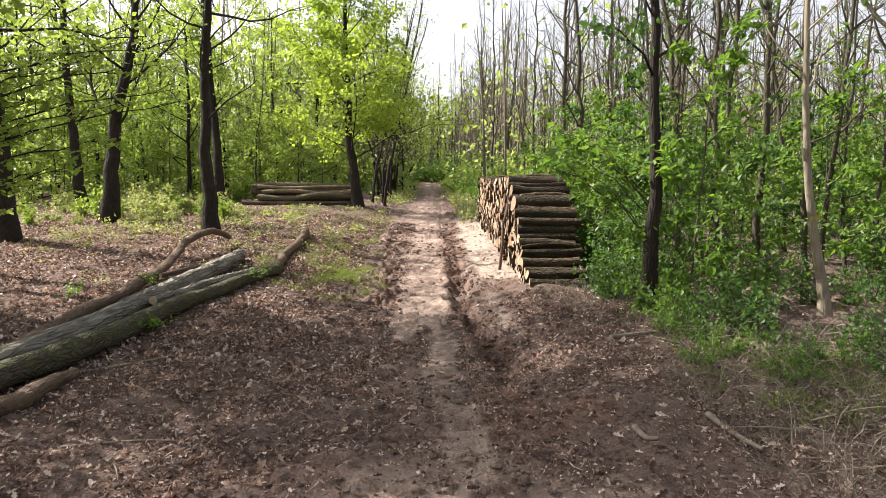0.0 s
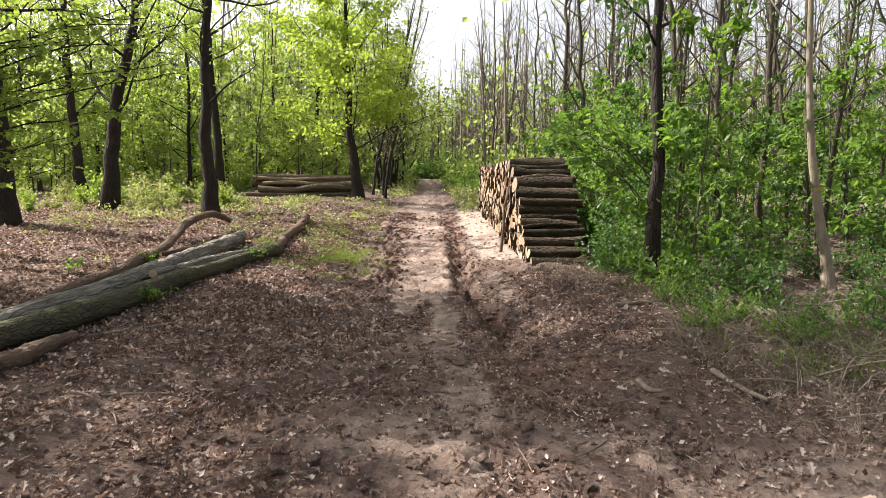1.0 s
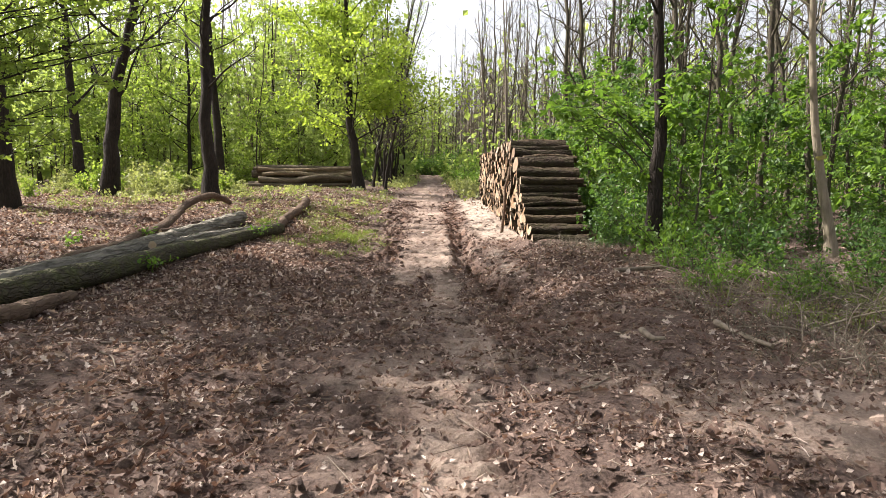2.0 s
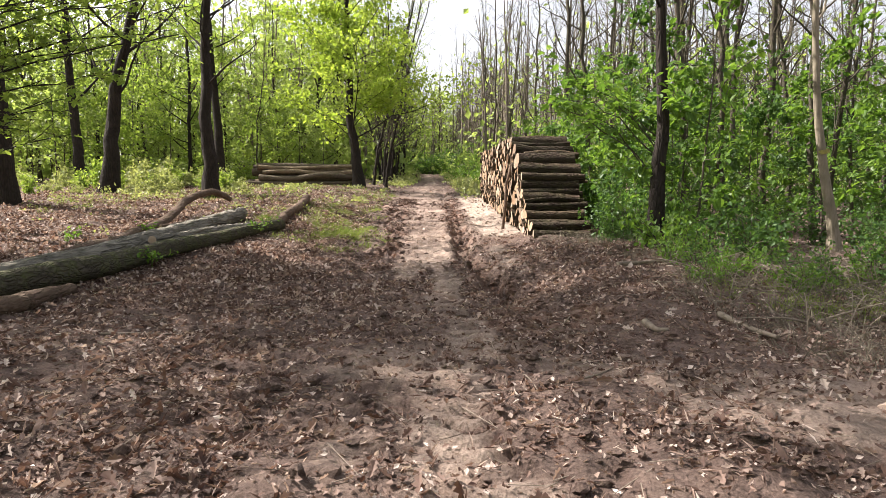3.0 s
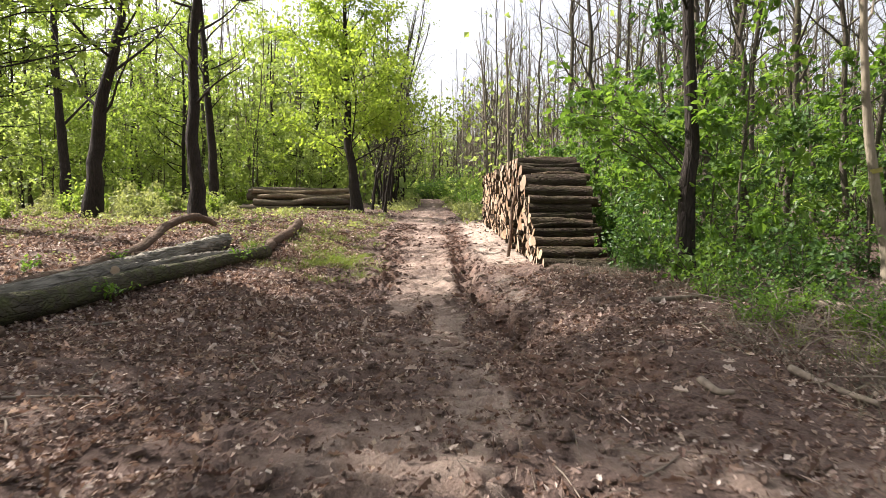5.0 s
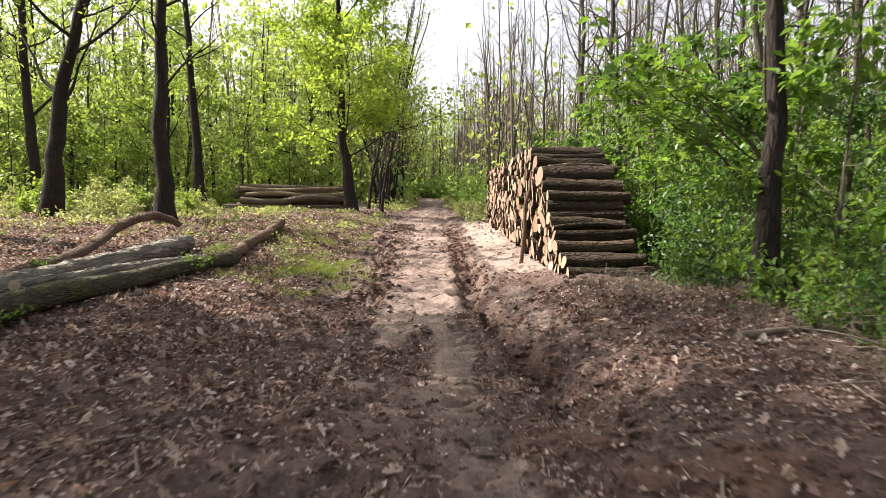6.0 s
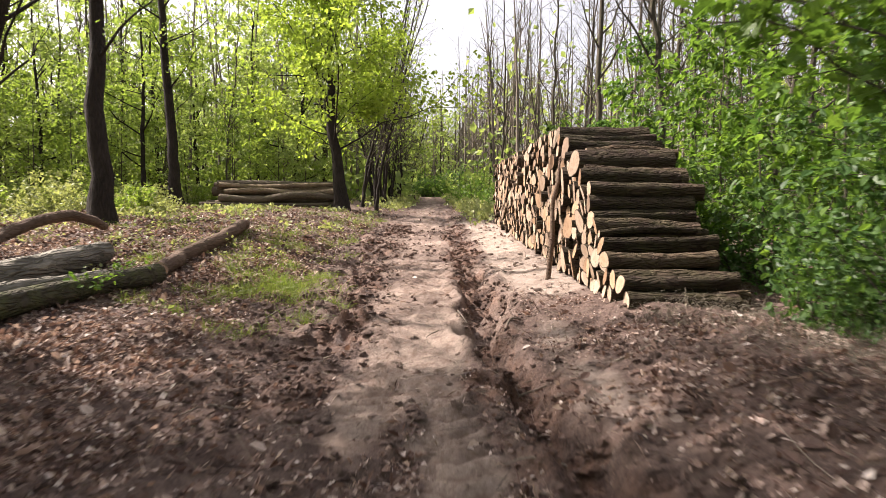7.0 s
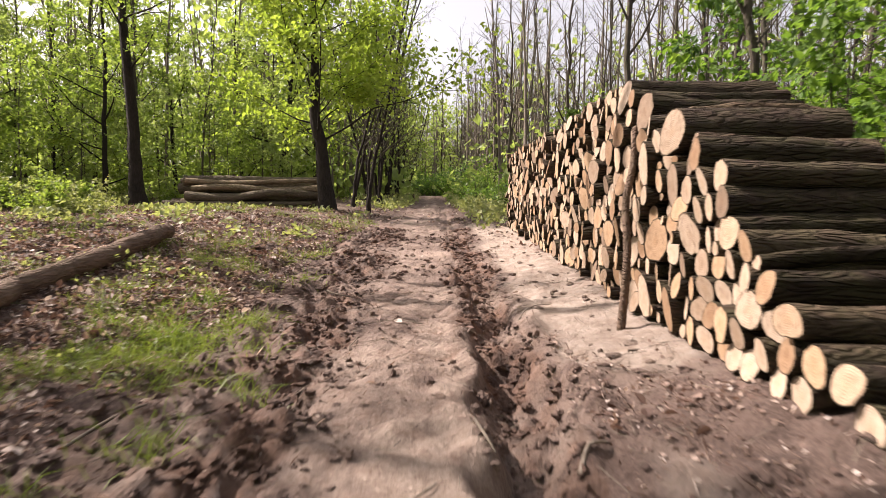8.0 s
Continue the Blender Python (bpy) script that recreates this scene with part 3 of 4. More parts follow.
def build_stack():
    rng = np.random.default_rng(5)
    stack = empty("log_stack", (0, 0, 0), "long stack of cut round firewood logs beside the track", "wood pile")
    variants = [log_mesh(s, r) for s, r in enumerate(RADII + RADII)]
    meshes, faces = [], []
    for v in variants:
        body, face = Soup(), Soup()
        for i, (p, f, mi, co) in enumerate(zip(v.v, v.f, v.m, v.core)):
            if i == 2:
                face.add(p, f - f.min(), 0, co)
            else:
                body.add(p, f - f.min(), int(mi[0]), co)
        meshes.append(body.mesh("log", [BARK_LOG_SHADED, CUT_WOOD]))
        faces.append(face.mesh("cut_end", [CUT_WOOD]))
    Y, Z, R = pack_logs()
    order = np.argsort(Y + 0.15 * rng.normal(size=len(Y)))
    rest = Soup()
    for count, i in enumerate(order):
        jut = 0.035 * rng.normal() + (0.14 if rng.random() < 0.04 else 0) - 0.05
        m = Matrix.Translation((stack_x(Y[i]) + jut, Y[i], Z[i])) @ Euler((rng.uniform(0, 6.28), rng.normal() * 0.018, 0.02 + rng.normal() * 0.028)).to_matrix().to_4x4()
        m = m @ Matrix.Diagonal((rng.uniform(1.1, 1.25) + 0.11 * float(Z[i] - land(1.7, Y[i])), 1, 1, 1))
        k = int(np.argmin(np.abs(np.array(RADII) - R[i]))) + len(RADII) * int(rng.integers(2))
        if count < 300:
            ob = new("log", meshes[k])
            ob.parent = stack
            ob.matrix_local = m
            end = new("cut_end", faces[k])
            end.parent = ob
        else:
            a = np.array(m)
            for v, f, mi, co in zip(variants[k].v, variants[k].f, variants[k].m, variants[k].core):
                lo = f.min()
                rest.add(v @ a[:3, :3].T + a[:3, 3], f - lo, int(mi[0]), co)
    ob = part("logs_behind", rest, [BARK_LOG_SHADED, CUT_WOOD], stack)
    tagged(ob, kind="stuff")
    # the leaning stake
    s = Soup()
    x, y = 1.36, 15.42
    z = float(ground(x, y))
    tube(s, spline([(x, y, z - 0.05), (x + 0.08, y + 0.12, z + 0.6), (x + 0.11, y + 0.32, z + 1.05), (x + 0.22, y + 0.5, z + 1.4), (x + 0.27, y + 0.62, z + 1.75)], 12),
         np.linspace(0.038, 0.027, 12), 8, 0, 0.1, rng, 1)
    thing("wooden_stake", s, [BARK_LIMB, CUT_WOOD], "thin brown wooden stake leaning on the log stack", "stake")


build_stack()


# ---- logs felled on the other side ----
def felled(name, pts, radii, mats, label, seed, group="felled logs", sides=18, n=44, rough_by=0.05):
    rng = np.random.default_rng(seed)
    s = Soup()
    path = spline([(x, y, float(land(x, y)) + dz) for x, y, dz in pts], n)
    bend = np.cumsum(rng.normal(size=(n, 3)), axis=0)
    bend -= np.linspace(0, 1, n)[:, None] * bend[-1]
    path += bend * np.array([.016, .010, .004])
    r = np.interp(np.linspace(0, 1, n), np.linspace(0, 1, len(radii)), radii)
    tube(s, path, r, sides, 0, rough_by, rng, 1)
    return thing(name, s, mats, label, "log", group)


felled("felled_log", [(-4.95, 4.2, .18), (-4.72, 5.6, .18), (-4.60, 6.7, .17), (-4.46, 7.5, .19), (-4.43, 8.6, .17), (-4.42, 9.5, .16), (-4.36, 10.4, .17), (-4.24, 11.4, .15), (-4.05, 12.6, .15), (-3.84, 13.6, .15), (-3.70, 14.4, .13)],
       [.15, .15, .15, .16, .145, .15, .14, .13, .125, .12, .13], [BARK_MOSS, CUT_WOOD], "long grey-green mossy felled trunk lying on leaf litter", 1, rough_by=.07)
felled("felled_log", [(-3.80, 14.7, .11), (-3.86, 15.9, .13), (-3.84, 17.3, .14), (-4.02, 18.6, .16), (-4.12, 19.3, .14)],
       [.10, .105, .11, .115, .11], [BARK_LIMB, CUT_WOOD], "pale brown pole lying in line with the mossy trunk", 11)
felled("felled_log", [(-5.12, 6.2, .15), (-5.02, 8.0, .16), (-4.95, 9.6, .17), (-4.90, 11.2, .17), (-4.82, 12.6, .16), (-4.80, 14.0, .16), (-4.86, 15.3, .16)],
       [.16, .17, .175, .175, .17, .165, .155], [BARK_RIDGED, CUT_WOOD], "felled trunk with deeply ridged grey bark on the ground", 2, rough_by=0.10)
felled("felled_log", [(-4.66, 10.2, .30), (-4.48, 11.4, .27), (-4.32, 12.6, .22), (-4.08, 13.9, .14)], [.07, .085, .085, .075], [BARK_RIDGED, CUT_WOOD], "thinner ridged pole wedged between two trunks", 7, rough_by=.08)
felled("felled_log", [(-5.3, 5.0, .12), (-5.36, 6.6, .12), (-5.42, 7.8, .13), (-5.54, 8.8, .12), (-5.66, 10.1, .13), (-5.70, 11.2, .12), (-5.78, 12.4, .15), (-5.82, 13.4, .17), (-5.98, 14.4, .25), (-6.12, 15.3, .42), (-6.02, 15.8, .50), (-5.84, 16.25, .52), (-5.66, 16.6, .38), (-5.58, 16.8, .22)],
       [.115, .115, .11, .105, .115, .10, .105, .10, .092, .09, .088, .085, .08, .06], [BARK_LIMB, CUT_WOOD], "brown crooked felled limb with its end curving upwards", 3, n=60, rough_by=.08)
felled("felled_log", [(-5.72, 12.9, .16), (-5.35, 13.6, .16), (-5.1, 14.4, .13)], [.05, .045, .03], [BARK_LIMB, CUT_WOOD], "side branch of a felled limb on the litter", 12, sides=10, n=16)
felled("felled_log", [(-4.42, 5.0, .10), (-4.30, 6.0, .10), (-4.21, 6.5, .10), (-4.20, 7.15, .09)], [.11, .105, .095, .07], [BARK_LIMB, CUT_WOOD], "short reddish brown log on leaf litter", 4, rough_by=.09)


def sprig(at, seed):
    """A fresh leafy shoot on a felled trunk."""
    rng = np.random.default_rng(seed)
    ob = empty("leafy_sprig", (at[0], at[1], float(land(*at)) + .12), "small fresh green sprig growing by a felled trunk", "sprig", "leafy sprigs")
    stem, leaf = Soup(), Soup()
    ends = []
    for k in range(5):
        way = np.array([rng.normal() * .6 + .3, rng.normal() * .6 - .2, 1.0])
        line = np.array([way * u * .28 + np.array([0, 0, -.1 * u * u]) for u in np.linspace(-.2, 1, 6)])
        tube(stem, line, np.linspace(.006, .002, 6), 4)
        ends.append(line[2:])
    e = np.concatenate(ends)
    m = 60
    scatter(leaf, HEX, e[rng.integers(len(e), size=m)] + rng.normal(size=(m, 3)) * .03, rng.normal(size=(m, 3)), np.array([0, 0, 1.]) + rng.normal(size=(m, 3)) * .5, rng.uniform(.04, .085, m))
    part("stemwork", stem, [BARK_LIMB], ob)
    part("foliage", leaf, [LEAF_LIGHT], ob, smooth=False)


for i, at in enumerate([(-4.22, 9.3), (-3.85, 13.2), (-5.6, 12.3), (-3.9, 14.0), (-6.6, 11.2)]):
    sprig(at, 400 + i)


def pole_pile(at, turn, length, rows, r, label, seed):
    rng = np.random.default_rng(seed)
    pile = empty("pole_pile", at, label, "log pile")
    pile.rotation_euler = (0, 0, turn)
    z = r
    for row, count in enumerate(rows):
        for c in range(count):
            s = Soup()
            rr = r * rng.uniform(0.55, 1.25)
            off = (c - (count - 1) / 2) * r * 2.1 + rng.normal() * 0.03
            sag = rng.normal(size=4) * 0.075
            shift = rng.normal() * 0.4
            path = spline([(-length / 2 + shift, off + sag[0], z), (-length / 6, off + sag[1], z + sag[2]), (length / 6, off + sag[2], z + sag[3]), (length / 2 + shift * 0.4, off + sag[3], z)], 12)
            tube(s, path, np.linspace(rr * 1.1, rr * 0.8, 12) if rng.random() < 0.5 else np.linspace(rr * 0.8, rr * 1.1, 12), 10, 0, 0.05, rng, 1)
            part("log", s, [BARK_POLE_LIT, CUT_WOOD], pile)
        z += r * 1.75


pole_pile((-7.15, 34.2, float(land(-7.15, 34.2))), 0.03, 4.9, (5, 5, 4, 3), 0.16, "low pile of long dark logs at the wood's edge", 3)
pole_pile((-3.9, 56, float(land(-3.9, 56)) - 0.02), 0.05, 2.6, (3, 2), 0.14, "small pile of short logs beside the track", 4)


# ---- trees ----
def bough(soup, rng, start, way, length, r, droop=0.0, steps_n=6, sides=5, wild=0.16):
    """A crooked limb; returns its path."""
    p, d = np.array(start, float), np.array(way, float)
    d /= np.linalg.norm(d)
    path = [p]
    for i in range(steps_n - 1):
        d = d + rng.normal(size=3) * wild + np.array([0, 0, 0.10 - droop])
        d /= np.linalg.norm(d)
        p = p + d * length / (steps_n - 1)
        path.append(p)
    path = np.array(path)
    tube(soup, path, np.linspace(r, max(r * 0.2, 0.003), steps_n), sides)
    return path


def grow(seed, trunk_pts, r0, limbs, limb_len, low, leaves, leaf_size, shape, twigs=5, droop=0.02, rise=(0.1, 0.8), sides=12, top_r=0.25, spread=0.16, flat=0.5, bare=0.0, single=False, limb_r=0.012, wobble=0.0028):
    """Soups of trunk, branches and leaves for one tree, its foot at the origin."""
    rng = np.random.default_rng(seed)
    trunk, wood, crown, boughs = Soup(), Soup(), Soup(), []
    path = spline(trunk_pts, 22)
    h = path[-1, 2]
    path[1:, :2] += np.cumsum(rng.normal(size=(21, 2)) * h * wobble, axis=0)
    t = np.linspace(0, 1, 22)
    r = r0 * (1 - (1 - top_r) * t) * (1 + 0.55 * np.exp(-path[:, 2] / (2.2 * r0 + 0.02)))
    path[0, 2] -= 0.15
    tube(trunk, path, r, sides, 0, 0.05, rng, 0)
    tips, ways = [], []
    for i in range(limbs):
        q = low + (0.98 - low) * ((i + rng.random()) / limbs) ** 0.9
        k = q * 21
        a = int(k)
        p = path[a] + (path[min(a + 1, 21)] - path[a]) * (k - a)
        az = i * 2.4 + rng.normal() * 0.5
        el = rng.uniform(*rise) + 0.5 * max(0, q - 0.6)
        w = np.array([math.cos(az) * math.cos(el), math.sin(az) * math.cos(el), math.sin(el)])
        length = limb_len * (1.1 - 0.65 * q) * rng.uniform(0.6, 1.2)
        rr = min(r0 * (1 - 0.75 * q) * 0.5, 0.008 + limb_r * length)
        limb = wood
        if single:
            limb = Soup()
            boughs.append(limb)
        b = bough(limb, rng, p, w, length, rr, droop, 6, 5)
        for j in range(twigs):
            u = rng.uniform(0.25, 1.0)
            m = b[min(int(u * 5), 4)] + (b[min(int(u * 5) + 1, 5)] - b[min(int(u * 5), 4)]) * (u * 5 % 1)
            tw = (b[-1] - b[0]) / length + rng.normal(size=3) * 0.7
            tw[2] *= 0.6
            c = bough(limb, rng, m, tw, length * rng.uniform(0.22, 0.5), rr * 0.32, droop, 4, 3, 0.25)
            tips.append(c[1:])
            ways.append(np.repeat([tw / np.linalg.norm(tw)], 3, 0))
        tips.append(b[-3:])
        ways.append(np.repeat([w], 3, 0))
    tips, ways = np.concatenate(tips), np.concatenate(ways)
    if leaves:
        # leaves gather in sprays round the twig ends, some twigs stay bare
        keep = rng.random(len(tips)) > bare
        tips, ways = tips[keep], ways[keep]
        pick = rng.integers(len(tips), size=leaves)
        at = tips[pick] + rng.normal(size=(leaves, 3)) * spread * np.array([1, 1, 0.55])
        along = ways[pick] * 0.5 + rng.normal(size=(leaves, 3)) * 0.8 + np.array([0, 0, -0.35])
        up = np.array([0, 0, 1.0]) + rng.normal(size=(leaves, 3)) * flat
        scatter(crown, shape, at, along, up, leaf_size * rng.uniform(0.6, 1.25, leaves))
    return trunk, boughs or [wood], crown


def tree(name, soups, at, mats, label, category="tree", group=""):
    """A tree thing with its parts."""
    trunk, wood, crown = soups
    x, y = at[:2]
    ob = empty(name, (x, y, float(land(x, y)) if len(at) < 3 else at[2]), label, category, group)
    part("trunk", trunk, [mats[0]], ob)
    for w in wood:
        if w.n:
            part("branch" if len(wood) > 1 else "branchwork", w, [mats[1]], ob)
    if crown.n:
        part("crown", crown, [mats[2]], ob, smooth=False)
    return ob


def again(ob, x, y, turn, size=1.0):
    m = Matrix.Translation((x, y, float(land(x, y)) - 0.03)) @ Euler((random.gauss(0, 0.02), random.gauss(0, 0.02), turn)).to_matrix().to_4x4()
    c = copy_thing(ob, m)
    c.scale = (size, size, size * random.uniform(0.9, 1.1))
    return c


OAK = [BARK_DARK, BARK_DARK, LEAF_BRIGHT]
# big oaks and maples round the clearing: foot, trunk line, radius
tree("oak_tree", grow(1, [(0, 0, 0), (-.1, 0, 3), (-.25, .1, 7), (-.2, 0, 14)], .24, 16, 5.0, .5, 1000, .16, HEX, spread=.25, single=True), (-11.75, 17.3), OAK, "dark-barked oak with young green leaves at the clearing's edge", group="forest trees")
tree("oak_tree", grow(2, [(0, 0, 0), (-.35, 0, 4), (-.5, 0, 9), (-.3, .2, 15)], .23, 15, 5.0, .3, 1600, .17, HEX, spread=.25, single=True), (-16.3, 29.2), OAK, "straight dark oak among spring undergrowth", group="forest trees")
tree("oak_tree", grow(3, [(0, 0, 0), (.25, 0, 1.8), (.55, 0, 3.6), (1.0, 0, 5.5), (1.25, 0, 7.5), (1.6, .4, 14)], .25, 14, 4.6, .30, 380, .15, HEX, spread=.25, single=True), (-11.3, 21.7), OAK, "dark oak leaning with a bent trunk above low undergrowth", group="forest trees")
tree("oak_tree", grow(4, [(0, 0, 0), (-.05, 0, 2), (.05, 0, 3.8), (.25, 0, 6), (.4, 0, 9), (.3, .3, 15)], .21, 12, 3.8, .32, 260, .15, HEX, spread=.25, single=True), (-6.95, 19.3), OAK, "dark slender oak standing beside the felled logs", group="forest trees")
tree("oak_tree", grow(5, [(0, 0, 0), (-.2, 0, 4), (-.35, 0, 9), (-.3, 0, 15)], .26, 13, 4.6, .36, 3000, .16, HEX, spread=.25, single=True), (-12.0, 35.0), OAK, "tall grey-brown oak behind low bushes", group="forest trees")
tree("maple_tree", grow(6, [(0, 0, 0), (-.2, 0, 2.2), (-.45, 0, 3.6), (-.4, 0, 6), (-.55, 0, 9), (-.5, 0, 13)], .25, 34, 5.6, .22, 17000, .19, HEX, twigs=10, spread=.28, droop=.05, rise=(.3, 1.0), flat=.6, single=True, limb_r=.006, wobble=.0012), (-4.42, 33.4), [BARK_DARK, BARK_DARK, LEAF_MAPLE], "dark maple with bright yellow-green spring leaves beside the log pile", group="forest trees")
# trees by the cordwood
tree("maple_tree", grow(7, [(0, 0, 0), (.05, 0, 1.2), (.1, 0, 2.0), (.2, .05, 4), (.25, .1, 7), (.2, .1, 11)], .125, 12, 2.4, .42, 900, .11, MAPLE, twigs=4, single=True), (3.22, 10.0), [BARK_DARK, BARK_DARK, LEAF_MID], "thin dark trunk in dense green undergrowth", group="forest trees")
pale = tree("pale_tree", grow(8, [(0, 0, 0), (-.12, 0, .8), (-.28, 0, 1.6), (-.38, 0, 2.6), (-.44, 0, 4), (-.4, .1, 6.5), (-.5, .1, 10)], .08, 8, 2.0, .55, 400, .10, HEX, twigs=3, sides=14, single=True, wobble=.0008), (5.86, 9.7), [BARK_PALE, BARK_PALE, LEAF_MID], "slim pale-barked tree with a yellow paint ring", group="forest trees")
s = Soup()
tube(s, [(-.262, 0, 1.45), (-.276, 0, 1.51)], [.082, .081], 14)
part("paint_ring", s, [PAINT], pale, "faded yellow paint ring")


def reaching_sapling(at, aims, seed, leaf, count, label, bark, foliage, thick):
    """A young maple whose low branches reach out over the ground to the given ends."""
    rng = np.random.default_rng(seed)
    z0 = float(land(*at))
    ob = empty("maple_sapling", (at[0], at[1], z0), label, "sapling", "undergrowth saplings")
    trunk = Soup()
    path = spline([(0, 0, -.1), (.03, 0, 1.2), (-.02, .05, 2.6), (.05, .1, 4.6)], 14)
    tube(trunk, path, np.linspace(.035, .01, 14), 7, 0, .04, rng)
    part("trunk", trunk, [BARK_GREY], ob)
    crown = Soup()
    for ex, ey, ez in aims:
        end = np.array([ex - at[0], ey - at[1], ez - z0])
        start = path[int(np.clip(end[2] / 4.6 * 13 - 2, 2, 12))]
        line = spline([start, start + (end - start) * .5 + np.array([0, 0, .22]), end], 9)
        line[1:-1] += rng.normal(size=(7, 3)) * .03
        b = Soup()
        tube(b, line, np.linspace(thick, .004, 9), 5)
        limb = part("branch", b, [bark], ob)
        twig_ends = [line[3:]]
        for k in range(9):
            w = Soup()
            c = bough(w, rng, line[rng.integers(2, 8)], (end - start) * .4 + rng.normal(size=3) * np.array([.7, .7, .25]), rng.uniform(.25, .7), thick * .35, .05, 4, 3, .2)
            twig_ends.append(c[1:])
            part("twig", w, [bark], limb)
        e = np.concatenate(twig_ends)
        pick = rng.integers(len(e), size=count)
        scatter(crown, MAPLE, e[pick] + rng.normal(size=(count, 3)) * np.array([.10, .10, .05]), rng.normal(size=(count, 3)) * np.array([1, 1, .25]) + np.array([0, 0, -.45]),
                np.array([0, 0, 1.]) + rng.normal(size=(count, 3)) * .35, leaf * rng.uniform(.6, 1.25, count))
    part("crown", crown, [foliage], ob, smooth=False)


reaching_sapling((3.5, 10.6), [(1.45, 10.8, 2.6), (1.7, 11.0, 2.85), (2.1, 11.2, 2.55), (2.3, 11.0, 3.0), (1.9, 11.4, 3.25), (2.6, 11.6, 2.85)], 301, .14, 64, "maple sapling with large leaves hanging out over the track's edge", BARK_GREY, LEAF_LIGHT, .014)
reaching_sapling((-8.4, 9.6), [(-3.9, 9.9, 3.55), (-4.3, 10.6, 4.3), (-5.0, 10.0, 2.95), (-5.4, 10.8, 3.6), (-5.9, 9.6, 3.1), (-5.0, 11.6, 4.7), (-6.0, 11.0, 2.6), (-4.6, 11.2, 3.9), (-5.6, 10.4, 4.2), (-6.4, 10.2, 3.6), (-5.3, 9.4, 2.55), (-6.6, 11.6, 2.2)], 302, .11, 110, "young tree with long dark low branches and small sprays of leaves", BARK_DARK, LEAF_BRIGHT, .026)

# kinds that repeat in the wood
kinds = {}


def kind_of(key, n, make):
    kinds[key] = [make(i) for i in range(n)]


def stand(key, spots, size=(0.85, 1.2)):
    """Puts copies of a kind at the spots; the first ones use the originals."""
    for i, (x, y) in enumerate(spots):
        src = kinds[key][i % len(kinds[key])]
        if i < len(kinds[key]):
            src.location = (x, y, float(land(x, y)) - 0.03)
        else:
            again(src, x, y, random.uniform(0, 6.28), random.uniform(*size))


def spots(n, x0, x1, y0, y1, apart, seed, free=lambda x, y: True):
    rng = np.random.default_rng(seed)
    out = []
    for _ in range(n * 30):
        x, y = rng.uniform(x0, x1), rng.uniform(y0, y1)
        if abs(x - road_x(y)) > 2.6 and free(x, y) and all((x - a) ** 2 + (y - b) ** 2 > apart ** 2 for a, b in out):
            out.append((x, y))
            if len(out) == n:
                break
    return out


def far_enough(x, y):
    return not (1.2 < x < 3.75 and 12 < y < 27.5)


def wood_left(i):
    rng = random.Random(i)
    b = rng.uniform(-.6, .6)
    return tree("forest_tree", grow(20 + i, [(0, 0, 0), (b * .4, 0, 4), (b, 0, 8), (b * .8, 0, 13)], rng.uniform(.09, .16), 18, 4.0, .08, 3400, .21, RHOMB, twigs=5, spread=.26, droop=.03, flat=.38, bare=.5),
                (0, 0), [BARK_DARK, BARK_DARK, (LEAF_BRIGHT, LEAF_FAR_HAZE, LEAF_BRIGHT, LEAF_FAR_HAZE, LEAF_BRIGHT)[i]], "young forest tree with bright spring foliage", group="forest trees")


def wood_bare(i):
    rng = random.Random(i + 50)
    b = rng.uniform(-.7, .7)
    return tree("bare_tree", grow(40 + i, [(0, 0, 0), (b * .4, .1, 5), (b, 0, 10), (b * 1.2, 0, 17)], rng.uniform(.06, .12), 26, 3.0, .22, 110, .08, RHOMB, twigs=8, spread=.2, rise=(.5, 1.1), sides=8, wobble=.004),
                (0, 0), [BARK_GREY, BARK_GREY, LEAF_FAR_HAZE], "thin grey-brown tree with bare twigs", group="bare young trees")


def wood_arch(i):
    rng = random.Random(i + 80)
    b = rng.uniform(1.2, 2.6)
    return tree("leaning_tree", grow(60 + i, [(0, 0, 0), (b * .2, 0, 2.5), (b * .65, 0, 6), (b * 1.35, 0, 11.5)], rng.uniform(.06, .10), 24, 2.6, .25, 230, .13, RHOMB, twigs=6, spread=.2, rise=(.4, 1.0), sides=8),
                (0, 0), [BARK_DARK, BARK_GREY, LEAF_BRIGHT], "thin dark tree leaning over the track", group="leaning trees")


def sapling(i):
    rng = random.Random(i + 110)
    b = rng.uniform(-.3, .3)
    h = rng.uniform(2.8, 4.2)
    return tree("maple_sapling", grow(90 + i, [(0, 0, 0), (b * .5, 0, h * .5), (b, 0, h)], .022, 15, 1.5, .08, 900, .135, HEX, twigs=3, spread=.09, sides=6, rise=(.0, .6), flat=.35, bare=.42),
                (0, 0), [BARK_GREY, BARK_GREY, LEAF_MID if i % 2 else LEAF_LIGHT], "green maple sapling with dense fresh leaves", "sapling", "undergrowth saplings")


def young(i):
    rng = random.Random(i + 170)
    b = rng.uniform(-.5, .5)
    return tree("young_maple", grow(190 + i, [(0, 0, 0), (b * .5, 0, 2.6), (b, 0, 5.2)], .035, 16, 2.2, .06, 1300, .17, HEX, twigs=4, spread=.2, sides=6, rise=(.0, .6), flat=.38, bare=.35),
                (0, 0), [BARK_GREY, BARK_GREY, LEAF_FAR_HAZE if i == 1 else LEAF_BRIGHT], "young maple with luminous yellow-green leaves", "tree", "young maples")


